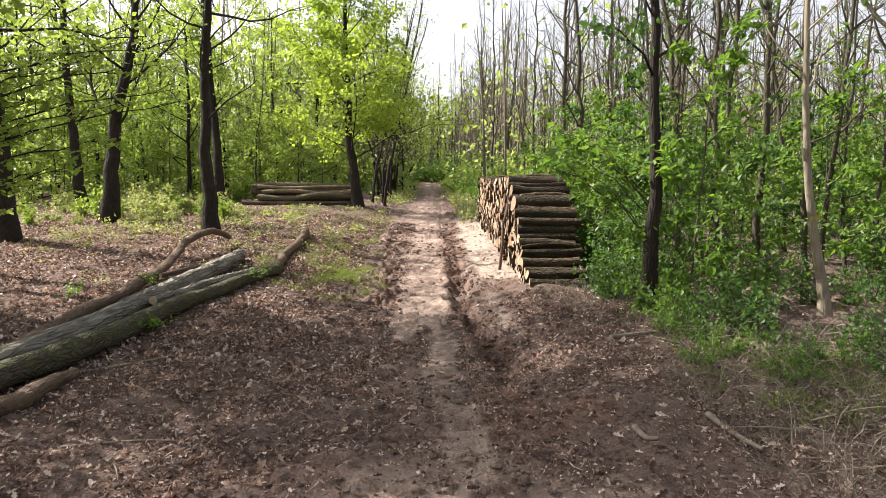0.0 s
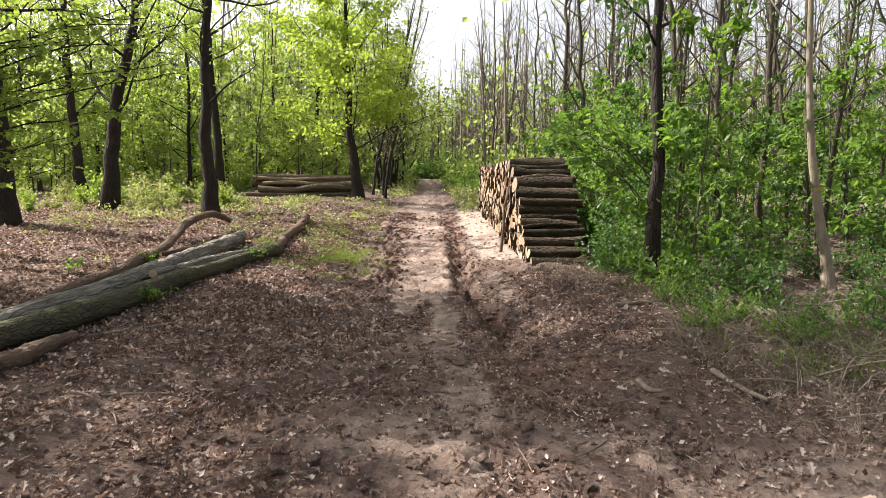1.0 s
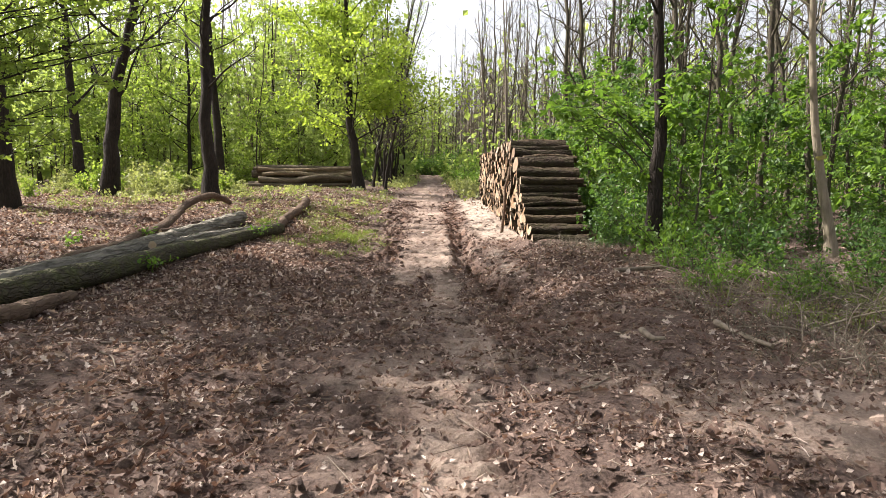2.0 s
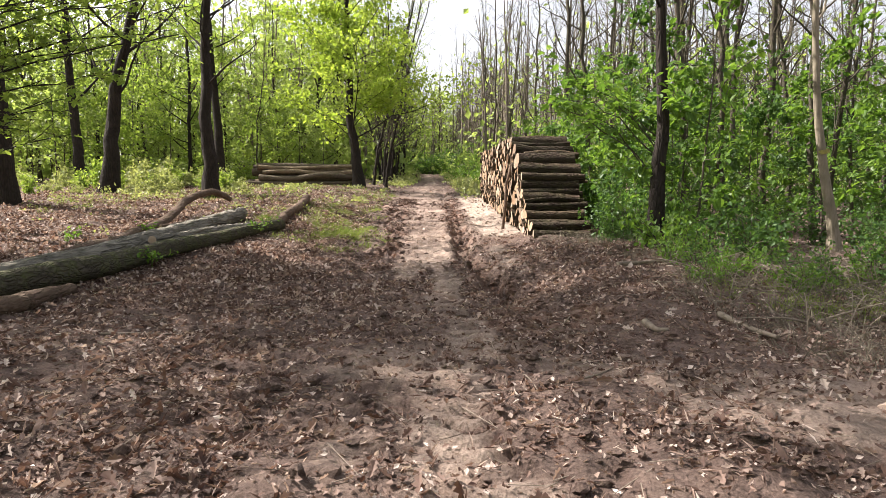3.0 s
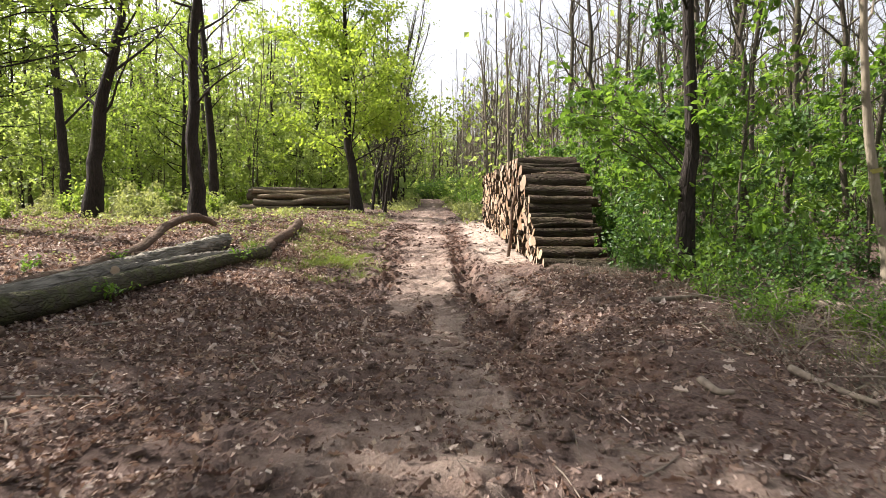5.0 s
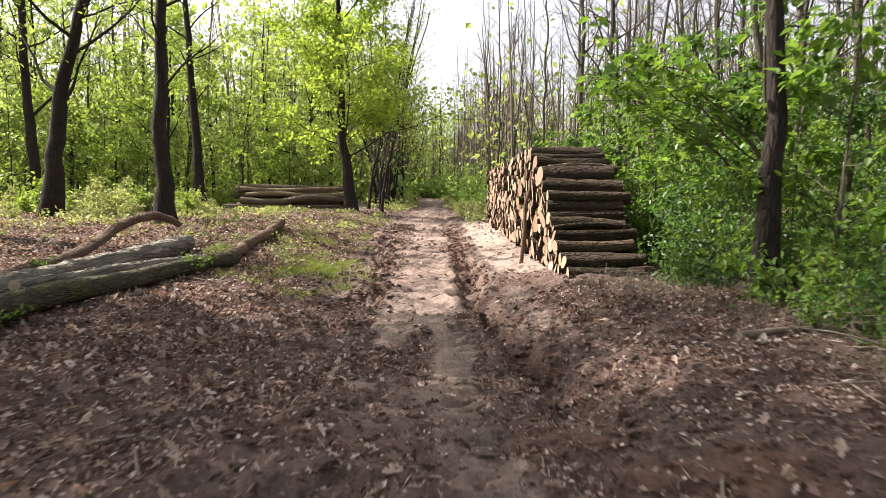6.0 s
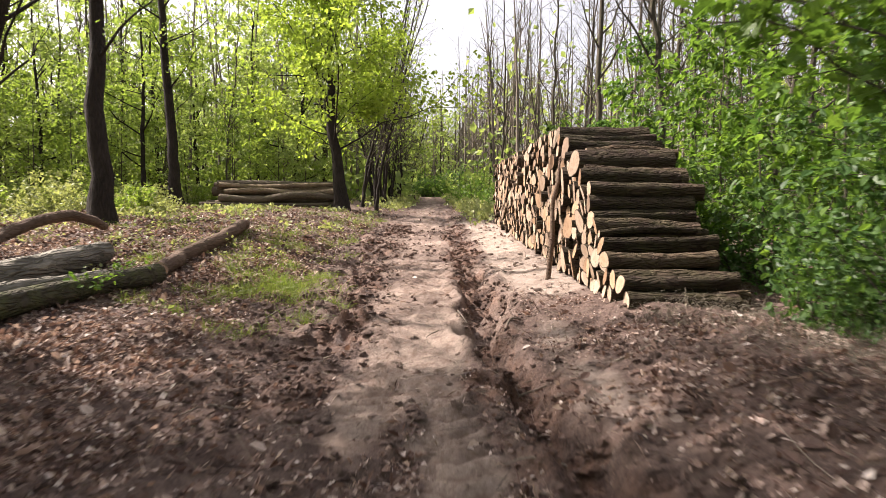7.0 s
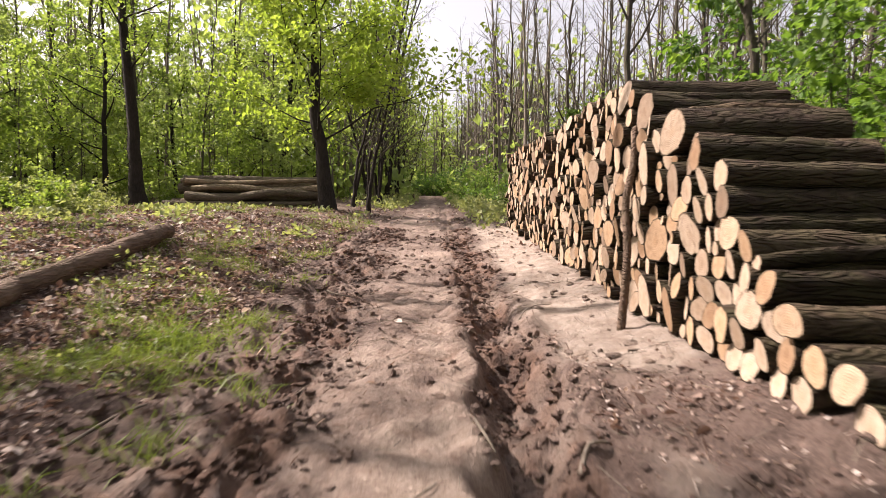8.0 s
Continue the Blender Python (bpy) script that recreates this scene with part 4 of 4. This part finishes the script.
def shrub(i, leaf=.09, name="shrub", mat=None, label="leafy green shrub in the undergrowth", group="undergrowth shrubs"):
    rng = np.random.default_rng(i + 140)
    wood, crown = Soup(), Soup()
    ends = []
    for k in range(10):
        az, el = rng.uniform(0, 6.28), rng.uniform(.5, 1.3)
        b = bough(wood, rng, (rng.normal() * .08, rng.normal() * .08, -.05), (math.cos(az) * math.cos(el), math.sin(az) * math.cos(el), math.sin(el)), rng.uniform(.7, 1.5), .011, .06, 6, 4, .2)
        ends.append(b[2:])
        for q in range(2):
            c = bough(wood, rng, b[rng.integers(1, 5)], rng.normal(size=3) + np.array([0, 0, .4]), rng.uniform(.25, .6), .005, .05, 4, 3, .3)
            ends.append(c[1:])
    ends = np.concatenate(ends)
    n = 620
    pick = rng.integers(len(ends), size=n)
    scatter(crown, HEX if i < 2 else RHOMB, ends[pick] + rng.normal(size=(n, 3)) * .07, rng.normal(size=(n, 3)) + np.array([0, 0, -.2]), np.array([0, 0, 1.]) + rng.normal(size=(n, 3)) * .5, leaf * rng.uniform(.6, 1.3, n))
    ob = empty(name, (0, 0, 0), label, "shrub", group)
    part("stemwork", wood, [BARK_GREY], ob)
    part("foliage", crown, [mat or (LEAF_LIGHT if i == 2 else LEAF_MID)], ob, smooth=False)
    return ob


def seedling(i):
    return shrub(i + 10, .135, "maple_seedling", LEAF_HERB if i else LEAF_BRIGHT, "pale yellow-green maple seedling on the clearing floor", "clearing seedlings")


def wood_edge(i):
    return tree("forest_tree", grow(230 + i, [(0, 0, 0), (-.3, .1, 4), (-.2, 0, 8), (0, 0, 12)], .12, 16, 3.9, .34, 2500, .16, RHOMB, twigs=6, spread=.2, droop=.02, flat=.5, bare=.62),
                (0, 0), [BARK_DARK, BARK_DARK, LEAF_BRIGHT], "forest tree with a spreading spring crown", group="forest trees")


kind_of("edge", 2, wood_edge)
kind_of("left", 5, wood_left)
kind_of("bare", 6, wood_bare)
kind_of("arch", 5, wood_arch)
kind_of("sapling", 5, sapling)
kind_of("shrub", 4, shrub)
kind_of("young", 3, young)
kind_of("seedling", 3, seedling)


def left_free(x, y):
    return not (x > -13.5 and y < 23) and not (-11 < x < -3 and y < 38)


stand("left", spots(26, -36, -5, 24, 72, 3.0, 1, lambda x, y: left_free(x, y) and not (x > -26 and y < 46)) + [(-17, 9), (-14, -3)])
for i in range(6):
    again(kinds["left"][i % 5], -15 - 12 * ((i * .618) % 1), 38 + 11 * ((i * .382) % 1), 2.4 * i, .9)
stand("edge", [(-10.2, 9.9), (-12.5, 12.0), (-7.7, 9.5), (-9.2, 11.4), (-8.3, 10.3), (-9.8, 12.4), (-13.5, 10.6), (-11.0, 10.9), (-9.8, 8.3)], (1.1, 1.36))
again(kinds["edge"][1], -10.9, 14.2, 1.0, 1.16)
stand("young", spots(34, -26, -7.5, 28, 52, 1.9, 22, lambda x, y: y > 38 or x < -17))
stand("bare", spots(104, 4.2, 40, 11, 80, 1.4, 2, far_enough) + spots(18, -30, -7, 37, 60, 2.0, 12) + spots(14, 3, 12, 40, 90, 2, 15))
stand("arch", [(-3.3 - 0.45 * ((i * .618) % 1) * 3 - 0.012 * i, 36.5 + 1.35 * i) for i in range(30)])
stand("sapling", spots(62, 3.6, 15, 8.3, 30, 1.0, 3, lambda x, y: far_enough(x, y) and x > 3.3 + max(0, 9.3 - y) * 1.5))
stand("shrub", spots(34, 2.9, 12, 9.6, 30, 0.85, 4, far_enough) + spots(15, 3.3, 9, 7.9, 11.2, 0.7, 9, lambda x, y: x > 3.2 + max(0, 9.4 - y) * 1.0)
      + spots(28, -8, 9, 38, 75, 1.6, 6), (.6, 1.1))
stand("seedling", spots(46, -20, -5.5, 21, 46, 1.3, 5, lambda x, y: (x < -7 - max(0, 27 - y) * .5 or y > 37) and not (x > -13.2 and 23 < y < 37)), (.6, 1.05))
stand("seedling", spots(22, -14, -5.2, 20.5, 29, 1.0, 51, lambda x, y: x < -.35 * y and x < -.45 * (y - 10)), (.3, .6))
for x, y, k in ((1.3, 42, 1.7), (2.2, 44.5, 1.9), (1.2, 49, 1.8), (2.4, 40, 1.4)):
    again(kinds["shrub"][2], x, y, random.uniform(0, 6), k)
for i in range(9):
    again(kinds["shrub"][i % 4], 3.65 + .3 * random.random(), 11.4 + .75 * i, random.uniform(0, 6), random.uniform(.8, 1.15))
for x, y in ((4.1, 11.8), (4.2, 13.2), (4.2, 15.0), (4.1, 17.0), (3.85, 10.9)):
    again(kinds["sapling"][int(y) % 5], x, y, random.uniform(0, 6), random.uniform(.8, 1.0))
for x, y, k in ((3.3, 8.25, .6), (4.05, 7.15, .45), (3.05, 8.7, .55), (4.9, 6.9, .5), (5.2, 7.6, .7), (4.0, 8.2, .7)):
    again(kinds["shrub"][int(x * 10) % 4], x, y, random.uniform(0, 6), k)
for x, y, k in ((2.95, 7.4, .42), (3.75, 6.9, .5), (4.6, 7.2, .5), (3.35, 7.7, .5), (3.0, 11.2, .75), (3.1, 11.8, .85), (2.9, 10.7, .5)):
    again(kinds["shrub"][2 if y < 10 else 0], x, y, random.uniform(0, 6), k)
# leafy seedlings in the clearing
for i in range(16):
    y = 22.5 + 5 * ((i * .618) % 1)
    x = -.315 * y - 2.9 * ((i * .382 + .2) % 1)
    again(kinds["seedling"][i % 3], x, y, random.uniform(0, 6), random.uniform(.35, .65))
# the green end of the track
for i in range(20):
    y = 72 + 1.4 * i
    x = road_x(y) + random.choice((-1, 1)) * random.uniform(1.9, 5.5) if y < 90 else road_x(y) + random.uniform(-5, 5)
    again(kinds["shrub"][2 + i % 2], x, y, random.uniform(0, 6), random.uniform(2.0, 3.4))


for i in range(16):
    y = 92 + .8 * i
    again(kinds["shrub"][2 + i % 2], road_x(y) + ((i * 0.618) % 1 - .5) * 8, y, random.uniform(0, 6), random.uniform(2.4, 3.6))
for x, y in ((-4.5, 104), (0.5, 108), (-1.8, 112), (-6.5, 100), (3.2, 102)):
    again(kinds["left"][int(y) % 5], x, y, random.uniform(0, 6), 1.0)


for i in range(22):
    y = 84 + 1.7 * i
    again(kinds["bare"][i % 6], road_x(y) + ((i * .618) % 1 - .5) * 20 if y > 96 else road_x(y) + (3.4 + i % 3) * (-1) ** i, y, random.uniform(0, 6), random.uniform(.8, 1.1))
# the wood behind
for i in range(18):
    again(kinds["young"][i % 3], -16 + 1.9 * i + random.uniform(-.5, .5), -10.5 - 4 * (i % 3) - random.random(), random.uniform(0, 6), random.uniform(1.7, 2.4))
# dark stems among the undergrowth
for i in range(4, 14):
    again(kinds["bare"][i % 6], 4.3 + 6.5 * ((i * .618) % 1), 9.6 + .75 * i, random.uniform(0, 6), random.uniform(.55, .9))


# ---- the wood further off ----
def far_woods():
    rng = np.random.default_rng(77)
    trunks, leaves = Soup(), Soup()
    n = 1400
    ang = np.where(rng.random(n) < .75, rng.normal(size=n) * .5 + .12, rng.uniform(0, 2 * np.pi, n))
    d = rng.uniform(50, 150, n)
    for a, q in zip(ang, d):
        x, y = q * math.sin(a), q * math.cos(a)
        if abs(x - road_x(y)) < 3.2 and y < 92:
            continue
        z = float(land(x, y))
        h = rng.uniform(10, 17)
        top = rng.normal(size=2) * 0.8
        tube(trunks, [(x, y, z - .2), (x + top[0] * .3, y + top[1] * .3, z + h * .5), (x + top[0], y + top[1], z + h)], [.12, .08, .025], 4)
        u = rng.uniform(.35, .95, 10)
        foot = np.stack([x + top[0] * u, y + top[1] * u, z + h * u], -1)
        twigs_between(trunks, foot, foot + np.column_stack([rng.normal(size=(10, 2)) * 1.2, rng.uniform(.8, 2.4, 10)]), .03, .008)
        m = 100 if x < 0 else 28
        p = np.stack([x + rng.normal(size=m) * 1.6, y + rng.normal(size=m) * 1.6, z + rng.uniform(.02, 1.0, m) ** (.8 if x < 0 else 2.0) * h], -1)
        scatter(leaves, RHOMB, p, rng.normal(size=(m, 3)), rng.normal(size=(m, 3)) + np.array([0, 0, 1.]), rng.uniform(.35, .7, m))
        m = 46
        p = np.stack([x + rng.normal(size=m) * 2.2, y + rng.normal(size=m) * 2.2, z + np.abs(rng.normal(size=m)) * 1.5], -1)
        p = p[np.abs(p[:, 0] - road_x(p[:, 1])) > 1.6]
        m = len(p)
        scatter(leaves, RHOMB, p, rng.normal(size=(m, 3)), rng.normal(size=(m, 3)) + np.array([0, 0, 1.]), rng.uniform(.45, .85, m))
    # bare twiggy crowns closing the end of the track
    for k in range(230):
        y = rng.uniform(66, 140)
        x = road_x(y) + rng.normal() * 7
        if abs(x - road_x(y)) < 3.4 and y < 98:
            continue
        z, h = float(land(x, y)), rng.uniform(8, 13.5)
        tube(trunks, [(x, y, z - .2), (x + rng.normal() * .4, y, z + h)], [.07, .015], 4)
        u = rng.uniform(.25, .97, 46)
        foot = np.stack([np.full(46, x), np.full(46, y), z + h * u], -1)
        twigs_between(trunks, foot, foot + np.column_stack([rng.normal(size=(46, 2)) * (1.5 - u)[:, None], rng.uniform(.5, 2.0, 46)]), .02, .006)
    thing("far_tree_trunks", trunks, [BARK_FAR_HAZE], "distant forest trunks all round", "forest", kind="stuff")
    thing("far_foliage", leaves, [LEAF_FAR_HAZE], "distant green spring foliage all round", "forest", kind="stuff", smooth=False)


far_woods()


# ---- leaf litter, twigs and grass on the ground ----
def litter():
    rng = np.random.default_rng(3)
    s = Soup()
    for n, x0, x1, y0, y1, size, shape in ((140000, -7.5, 5.5, 1.8, 16, .038, RHOMB), (18000, -7.5, 5.5, 1.8, 12, .055, OAKLEAF), (42000, -17, 9, 8, 33, .09, HEX), (40000, -13, -4.4, 8, 21, .07, HEX), (60000, -14, -1.7, 13, 27, .075, HEX), (9000, -4, 2.5, 20, 48, .11, RHOMB), (46000, -4.0, 3.2, 2, 18, .085, SHRED), (3500, -5, 0, 1.8, 10, .075, OAKLEAF), (9000, -7, 5, 2.2, 12, .085, OAKLEAF), (26000, -4.6, -0.9, 8, 20, .062, RHOMB), (10000, 1.2, 4.5, 8, 12.3, .055, RHOMB), (9000, -9, 8, -9, 2, .09, RHOMB)):
        x, y = rng.uniform(x0, x1, n), rng.uniform(y0, y1, n)
        track, mud, sand, green, churn = zones(x, y)
        dense = 0.92 - 0.9 * np.clip(1.2 * track + 1.25 * sand + .85 * churn, 0, 1.02) * ease(6, 10, y) - .7 * track
        dense = np.maximum(dense, .3 * ease(17, 22, y) * ease(1.4, 2.2, np.abs(x - road_x(y) + .3)))
        if shape is SHRED:
            dense = .05 + .3 * churn + .45 * (1 - track) * (1 - sand) * (1 - churn)
        dense = dense * (0.32 + 0.9 * ease(-.25, .35, rough(x, y, .55, 61))) * (1 + .3 * ease(1.3, 2.2, -(x - road_x(y))))
        off = x - road_x(y)
        dense = dense * (1 - .8 * belt(off, -1.9, .95, .25) * ease(9.5, 12, y)) * (1 - .5 * ease(.8, 1.2, off) * ease(7.5, 9, y))
        k = rng.random(n) < dense
        x, y = x[k], y[k]
        at = np.stack([x, y, ground(x, y) + rng.uniform(.002, .022, len(x))], -1)
        scatter(s, shape, at, rng.normal(size=(len(x), 3)) * np.array([1, 1, .5]), np.array([0, 0, 1.]) + rng.normal(size=(len(x), 3)) * (.72 - .32 * ease(11, 16, y))[:, None], size * rng.uniform(.5, 1.3, len(x)))
    thing("leaf_litter", s, [LITTER], "brown and grey dead leaves strewn over the soil", "leaf litter", kind="stuff", smooth=False)


litter()


def clods():
    """Lumps of turned earth along the ruts."""
    rng = np.random.default_rng(8)
    s = Soup()
    ico = bmesh.new()
    bmesh.ops.create_icosphere(ico, subdivisions=2, radius=1.0)

    v = np.array([p.co[:] for p in ico.verts])
    f = np.array([[q.index for q in p.verts] for p in ico.faces])
    ico.free()
    n = 40000
    x, y = rng.uniform(-2.9, 2.0, n), rng.uniform(2.5, 27, n)
    track, mud, sand, green, churn = zones(x, y)
    k = rng.random(n) < np.clip(churn * .8 + .05 * ease(9, 12, y) * (np.abs(x) < 1.4) + .16 * (1 - sand) * (np.abs(x) < 2.2) * (1 - ease(11, 13, y)) + .06 * (1 - sand) - .15 * track, 0, 1)
    x, y = x[k], y[k]
    z = ground(x, y)
    for a, b, c in zip(x, y, z):
        r = min(.036, rng.gamma(1.5, .0095))
        s.add(v * (1 + .24 * rng.normal(size=(len(v), 1)) + .3 * (v @ rng.normal(size=(3, 1))) * (v @ rng.normal(size=(3, 1)))) * r * (np.array([1.2, 1.2, .7]) + .25 * rng.normal(size=3)) + np.array([a, b, c + r * .2]), f)
    ob = thing("earth_clods", s, [SOIL], "lumps of turned brown earth along the ruts", "soil", kind="stuff", smooth=False)
    for name, values in zip(("track", "mud", "sand", "green"), zones(x, y)):
        ob.data.attributes.new(name, "FLOAT", "POINT").data.foreach_set("value", (np.repeat(values, len(v)) * (.5 if name != "mud" else 1)).astype(np.float32))


clods()


def herbs():
    """Low green plants on the bank and in the clearing."""
    rng = np.random.default_rng(21)
    s = Soup()
    n = 9000
    x, y = rng.uniform(-22, -1.5, n), rng.uniform(12, 34, n)
    green = zones(x, y)[3]
    patch = ease(-.05, .3, rough(x, y, 1.3, 71))
    k = rng.random(n) < green * patch * .46 * (1 - .75 * ease(25, 28, y))
    x, y = x[k], y[k]
    for a, b in zip(x, y):
        m = int(rng.integers(6, 16))
        h = rng.uniform(0.05, .16 + .36 * float(ease(16, 22, b)) * (1 - ease(-13, -11, a) * ease(20, 23, b)))
        p = np.stack([a + rng.normal(size=m) * .13, b + rng.normal(size=m) * .13, np.full(m, float(land(a, b)))], -1)
        p[:, 2] += rng.uniform(.02, h, m)
        scatter(s, RHOMB, p, rng.normal(size=(m, 3)) + np.array([0, 0, .3]), np.array([0, 0, 1.]) + rng.normal(size=(m, 3)) * .5, rng.uniform(.03, .085, m) * (1 + 1.3 * ease(17, 23, b)))
    n = 620
    y = rng.uniform(26, 75, n)
    x = road_x(y) + np.where(rng.random(n) < .5, -1, 1) * (1.25 + rng.gamma(2, .5, n))
    for a, b in zip(x, y):
        if far_enough(a, b) and (a > road_x(b) or b > 38):
            m = int(rng.integers(8, 16))
            p = np.stack([a + rng.normal(size=m) * .2, b + rng.normal(size=m) * .2, float(land(a, b)) + rng.uniform(.03, .15 + .3 * abs(rng.normal()), m)], -1)
            scatter(s, RHOMB, p, rng.normal(size=(m, 3)) + np.array([0, 0, .5]), np.array([0, 0, 1.]) + rng.normal(size=(m, 3)) * .6, rng.uniform(.10, .22, m))
    thing("ground_plants", s, [LEAF_HERB], "low bright green seedlings on the forest floor", "undergrowth", kind="stuff", smooth=False)


herbs()


def blades(name, mat, label, category, at, height, lean, width, seed):
    """Grass: thin bent blades at the given feet."""
    rng = np.random.default_rng(seed)
    s = Soup()
    n = len(at)
    way = rng.normal(size=(n, 3)) * lean + np.array([0, 0, 1.])
    way /= np.linalg.norm(way, axis=1)[:, None]
    h = height * rng.uniform(.5, 1.3, n)[:, None]
    side = np.cross(way, rng.normal(size=(n, 3)))
    side /= np.linalg.norm(side, axis=1)[:, None]
    side *= width
    flop = way * np.array([1, 1, 0]) * .7 + np.array([0, 0, -.25])
    mid, tip = at + way * h * .55, at + way * h * .8 + flop * h * .6
    v = np.stack([at - side, at + side, mid + side * .8, mid - side * .8, tip], 1)
    base = (np.arange(n) * 5)[:, None]
    s.add(v.reshape(-1, 3), np.concatenate([np.array([[0, 1, 2]]) + base, np.array([[0, 2, 3]]) + base, np.array([[3, 2, 4]]) + base]))
    thing(name, s, [mat], label, category, kind="stuff", smooth=False)


def tufts(centres, per, spread, seed):
    rng = np.random.default_rng(seed)
    c = np.repeat(np.asarray(centres, float), per, 0)
    c = c + rng.normal(size=c.shape) * spread
    return np.column_stack([c, ground(c[:, 0], c[:, 1]) - .01])


rng = np.random.default_rng(31)
feet = np.column_stack([rng.uniform(2.3, 6.6, 300), rng.uniform(3.2, 8.8, 300)])
feet = feet[feet[:, 0] > 2.3 + .25 * np.abs(feet[:, 1] - 6.2)]
blades("dry_grass", STRAW, "dry straw-coloured grass lying by the undergrowth", "grass", tufts(feet, 26, .22, 32), .36, 1.7, .0035, 33)
feet = np.column_stack([rng.normal(-2.35, .42, 46), rng.normal(14.9, .75, 46)])
feet = np.vstack([feet, np.column_stack([rng.uniform(-4.5, -1.6, 40), rng.uniform(11.5, 20, 40)]), np.column_stack([rng.uniform(-11, -2.2, 170), rng.uniform(16, 31, 170)])])
feet = np.vstack([feet, np.column_stack([rng.uniform(2.9, 4.6, 26), rng.uniform(5.4, 7.6, 26)])])
blades("fresh_grass", GRASS, "tufts of fresh green grass beside the ruts", "grass", tufts(feet, 60, .11, 34), .24, .95, .0032, 35)
feet = np.vstack([np.column_stack([rng.uniform(1.75, 3.0, 26), rng.uniform(11.4, 12.9, 26)]), np.column_stack([rng.uniform(2.0, 3.7, 80), rng.uniform(8.8, 12.0, 80)])])
blades("dry_grass", STRAW, "dry grass stalks at the end of the log stack", "grass", tufts(feet, 24, .10, 36), .26, .7, .0022, 37)


def sticks():
    rng = np.random.default_rng(41)
    given = [((-3.2, 5.2), (-2.3, 5.5), .012), ((-2.75, 5.0), (-2.5, 4.75), .009), ((1.72, 5.6), (1.86, 5.38), .03), ((2.5, 5.9), (2.68, 5.2), .03), ((-2.0, 6.8), (-1.6, 6.9), .012),
             ((4.1, 7.8), (3.75, 8.1), .06), ((3.3, 8.6), (3.75, 8.25), .07), ((.55, 13.1), (.75, 13.4), .016), ((2.2, 8.3), (3.1, 8.75), .035), ((-4.6, 7.1), (-3.4, 8.2), .02)]
    for i in range(70):
        x, y = rng.uniform(-5, 5), rng.uniform(3, 18)
        a, l = rng.uniform(0, 6.28), rng.uniform(.2, .7)
        given.append(((x, y), (x + l * math.cos(a), y + l * math.sin(a)), rng.uniform(.004, .011)))
    for (x, y), (x2, y2), r in given:
        s = Soup()
        mx, my = (x + x2) / 2 + rng.normal() * .04, (y + y2) / 2 + rng.normal() * .04
        pts = [(a, b, float(ground(a, b)) + r * .8 + .012) for a, b in ((x, y), (mx, my), (x2, y2))]
        tube(s, spline(pts, 7), np.linspace(r, r * .6, 7), 6, 0, .06, rng, 0)
        thing("stick", s, [STICK], "broken dead stick lying on the leaf litter", "stick", "fallen sticks")
    s = Soup()
    n = 2600
    x, y, a, l = rng.uniform(-6, 6, n), rng.uniform(2, 18, n), rng.uniform(0, 6.28, n), rng.gamma(2, .07, n)
    x2, y2 = x + l * np.cos(a), y + l * np.sin(a)
    z, z2 = ground(x, y) + rng.uniform(.01, .03, n), ground(x2, y2) + rng.uniform(.01, .03, n)
    for i in range(n):
        tube(s, [(x[i], y[i], z[i]), (x2[i], y2[i], z2[i])], [.0028, .0018], 3)
    thing("twig_litter", s, [STICK], "small dead twigs scattered on the ground", "twigs", kind="stuff")


sticks()


def stalks():
    """Dry bramble stalks arching by the undergrowth."""
    rng = np.random.default_rng(52)
    s = Soup()
    n = 300
    x, y = rng.uniform(2.3, 6.4, n), rng.uniform(3.8, 8.8, n)
    k = x > 2.4 + .28 * np.abs(y - 6.4)
    x, y = x[k], y[k]
    n = len(x)
    z = ground(x, y)
    for i in range(n):
        a, l = rng.uniform(0, 6.28), rng.uniform(.3, .85)
        h = l * rng.uniform(.05, .5)
        line = spline([(x[i], y[i], z[i] - .02), (x[i] + .35 * l * math.cos(a), y[i] + .35 * l * math.sin(a), z[i] + h), (x[i] + l * math.cos(a), y[i] + l * math.sin(a), z[i] + h * rng.uniform(.1, .9))], 7)
        tube(s, line, np.linspace(rng.uniform(.003, .0075), .002, 7), 3)
    for i in range(110):
        a, l = rng.uniform(0, 6.28), rng.uniform(.4, 1.3)
        p, q = rng.uniform(2.7, 6.2), rng.uniform(4.6, 8.8)
        if p < 2.6 + .3 * abs(q - 6.6):
            continue
        e = (p + l * math.cos(a), q + l * math.sin(a))
        lift = rng.uniform(.02, .3)
        line = spline([(p, q, float(ground(p, q)) + .02), ((p + e[0]) / 2 + rng.normal() * .06, (q + e[1]) / 2 + rng.normal() * .06, float(ground(p, q)) + lift * .6 + .03), (*e, float(ground(*e)) + lift)], 8)
        tube(s, line, np.linspace(rng.uniform(.006, .016), .003, 8), 5, 0, .06, rng)
        for k in range(3):
            bough(s, rng, line[rng.integers(2, 7)], rng.normal(size=3) + np.array([0, 0, .3]), rng.uniform(.12, .4), .004, .03, 4, 3, .25)
    thing("bramble_stalks", s, [STICK], "dry arching bramble stalks at the undergrowth's edge", "brambles", kind="stuff")


stalks()
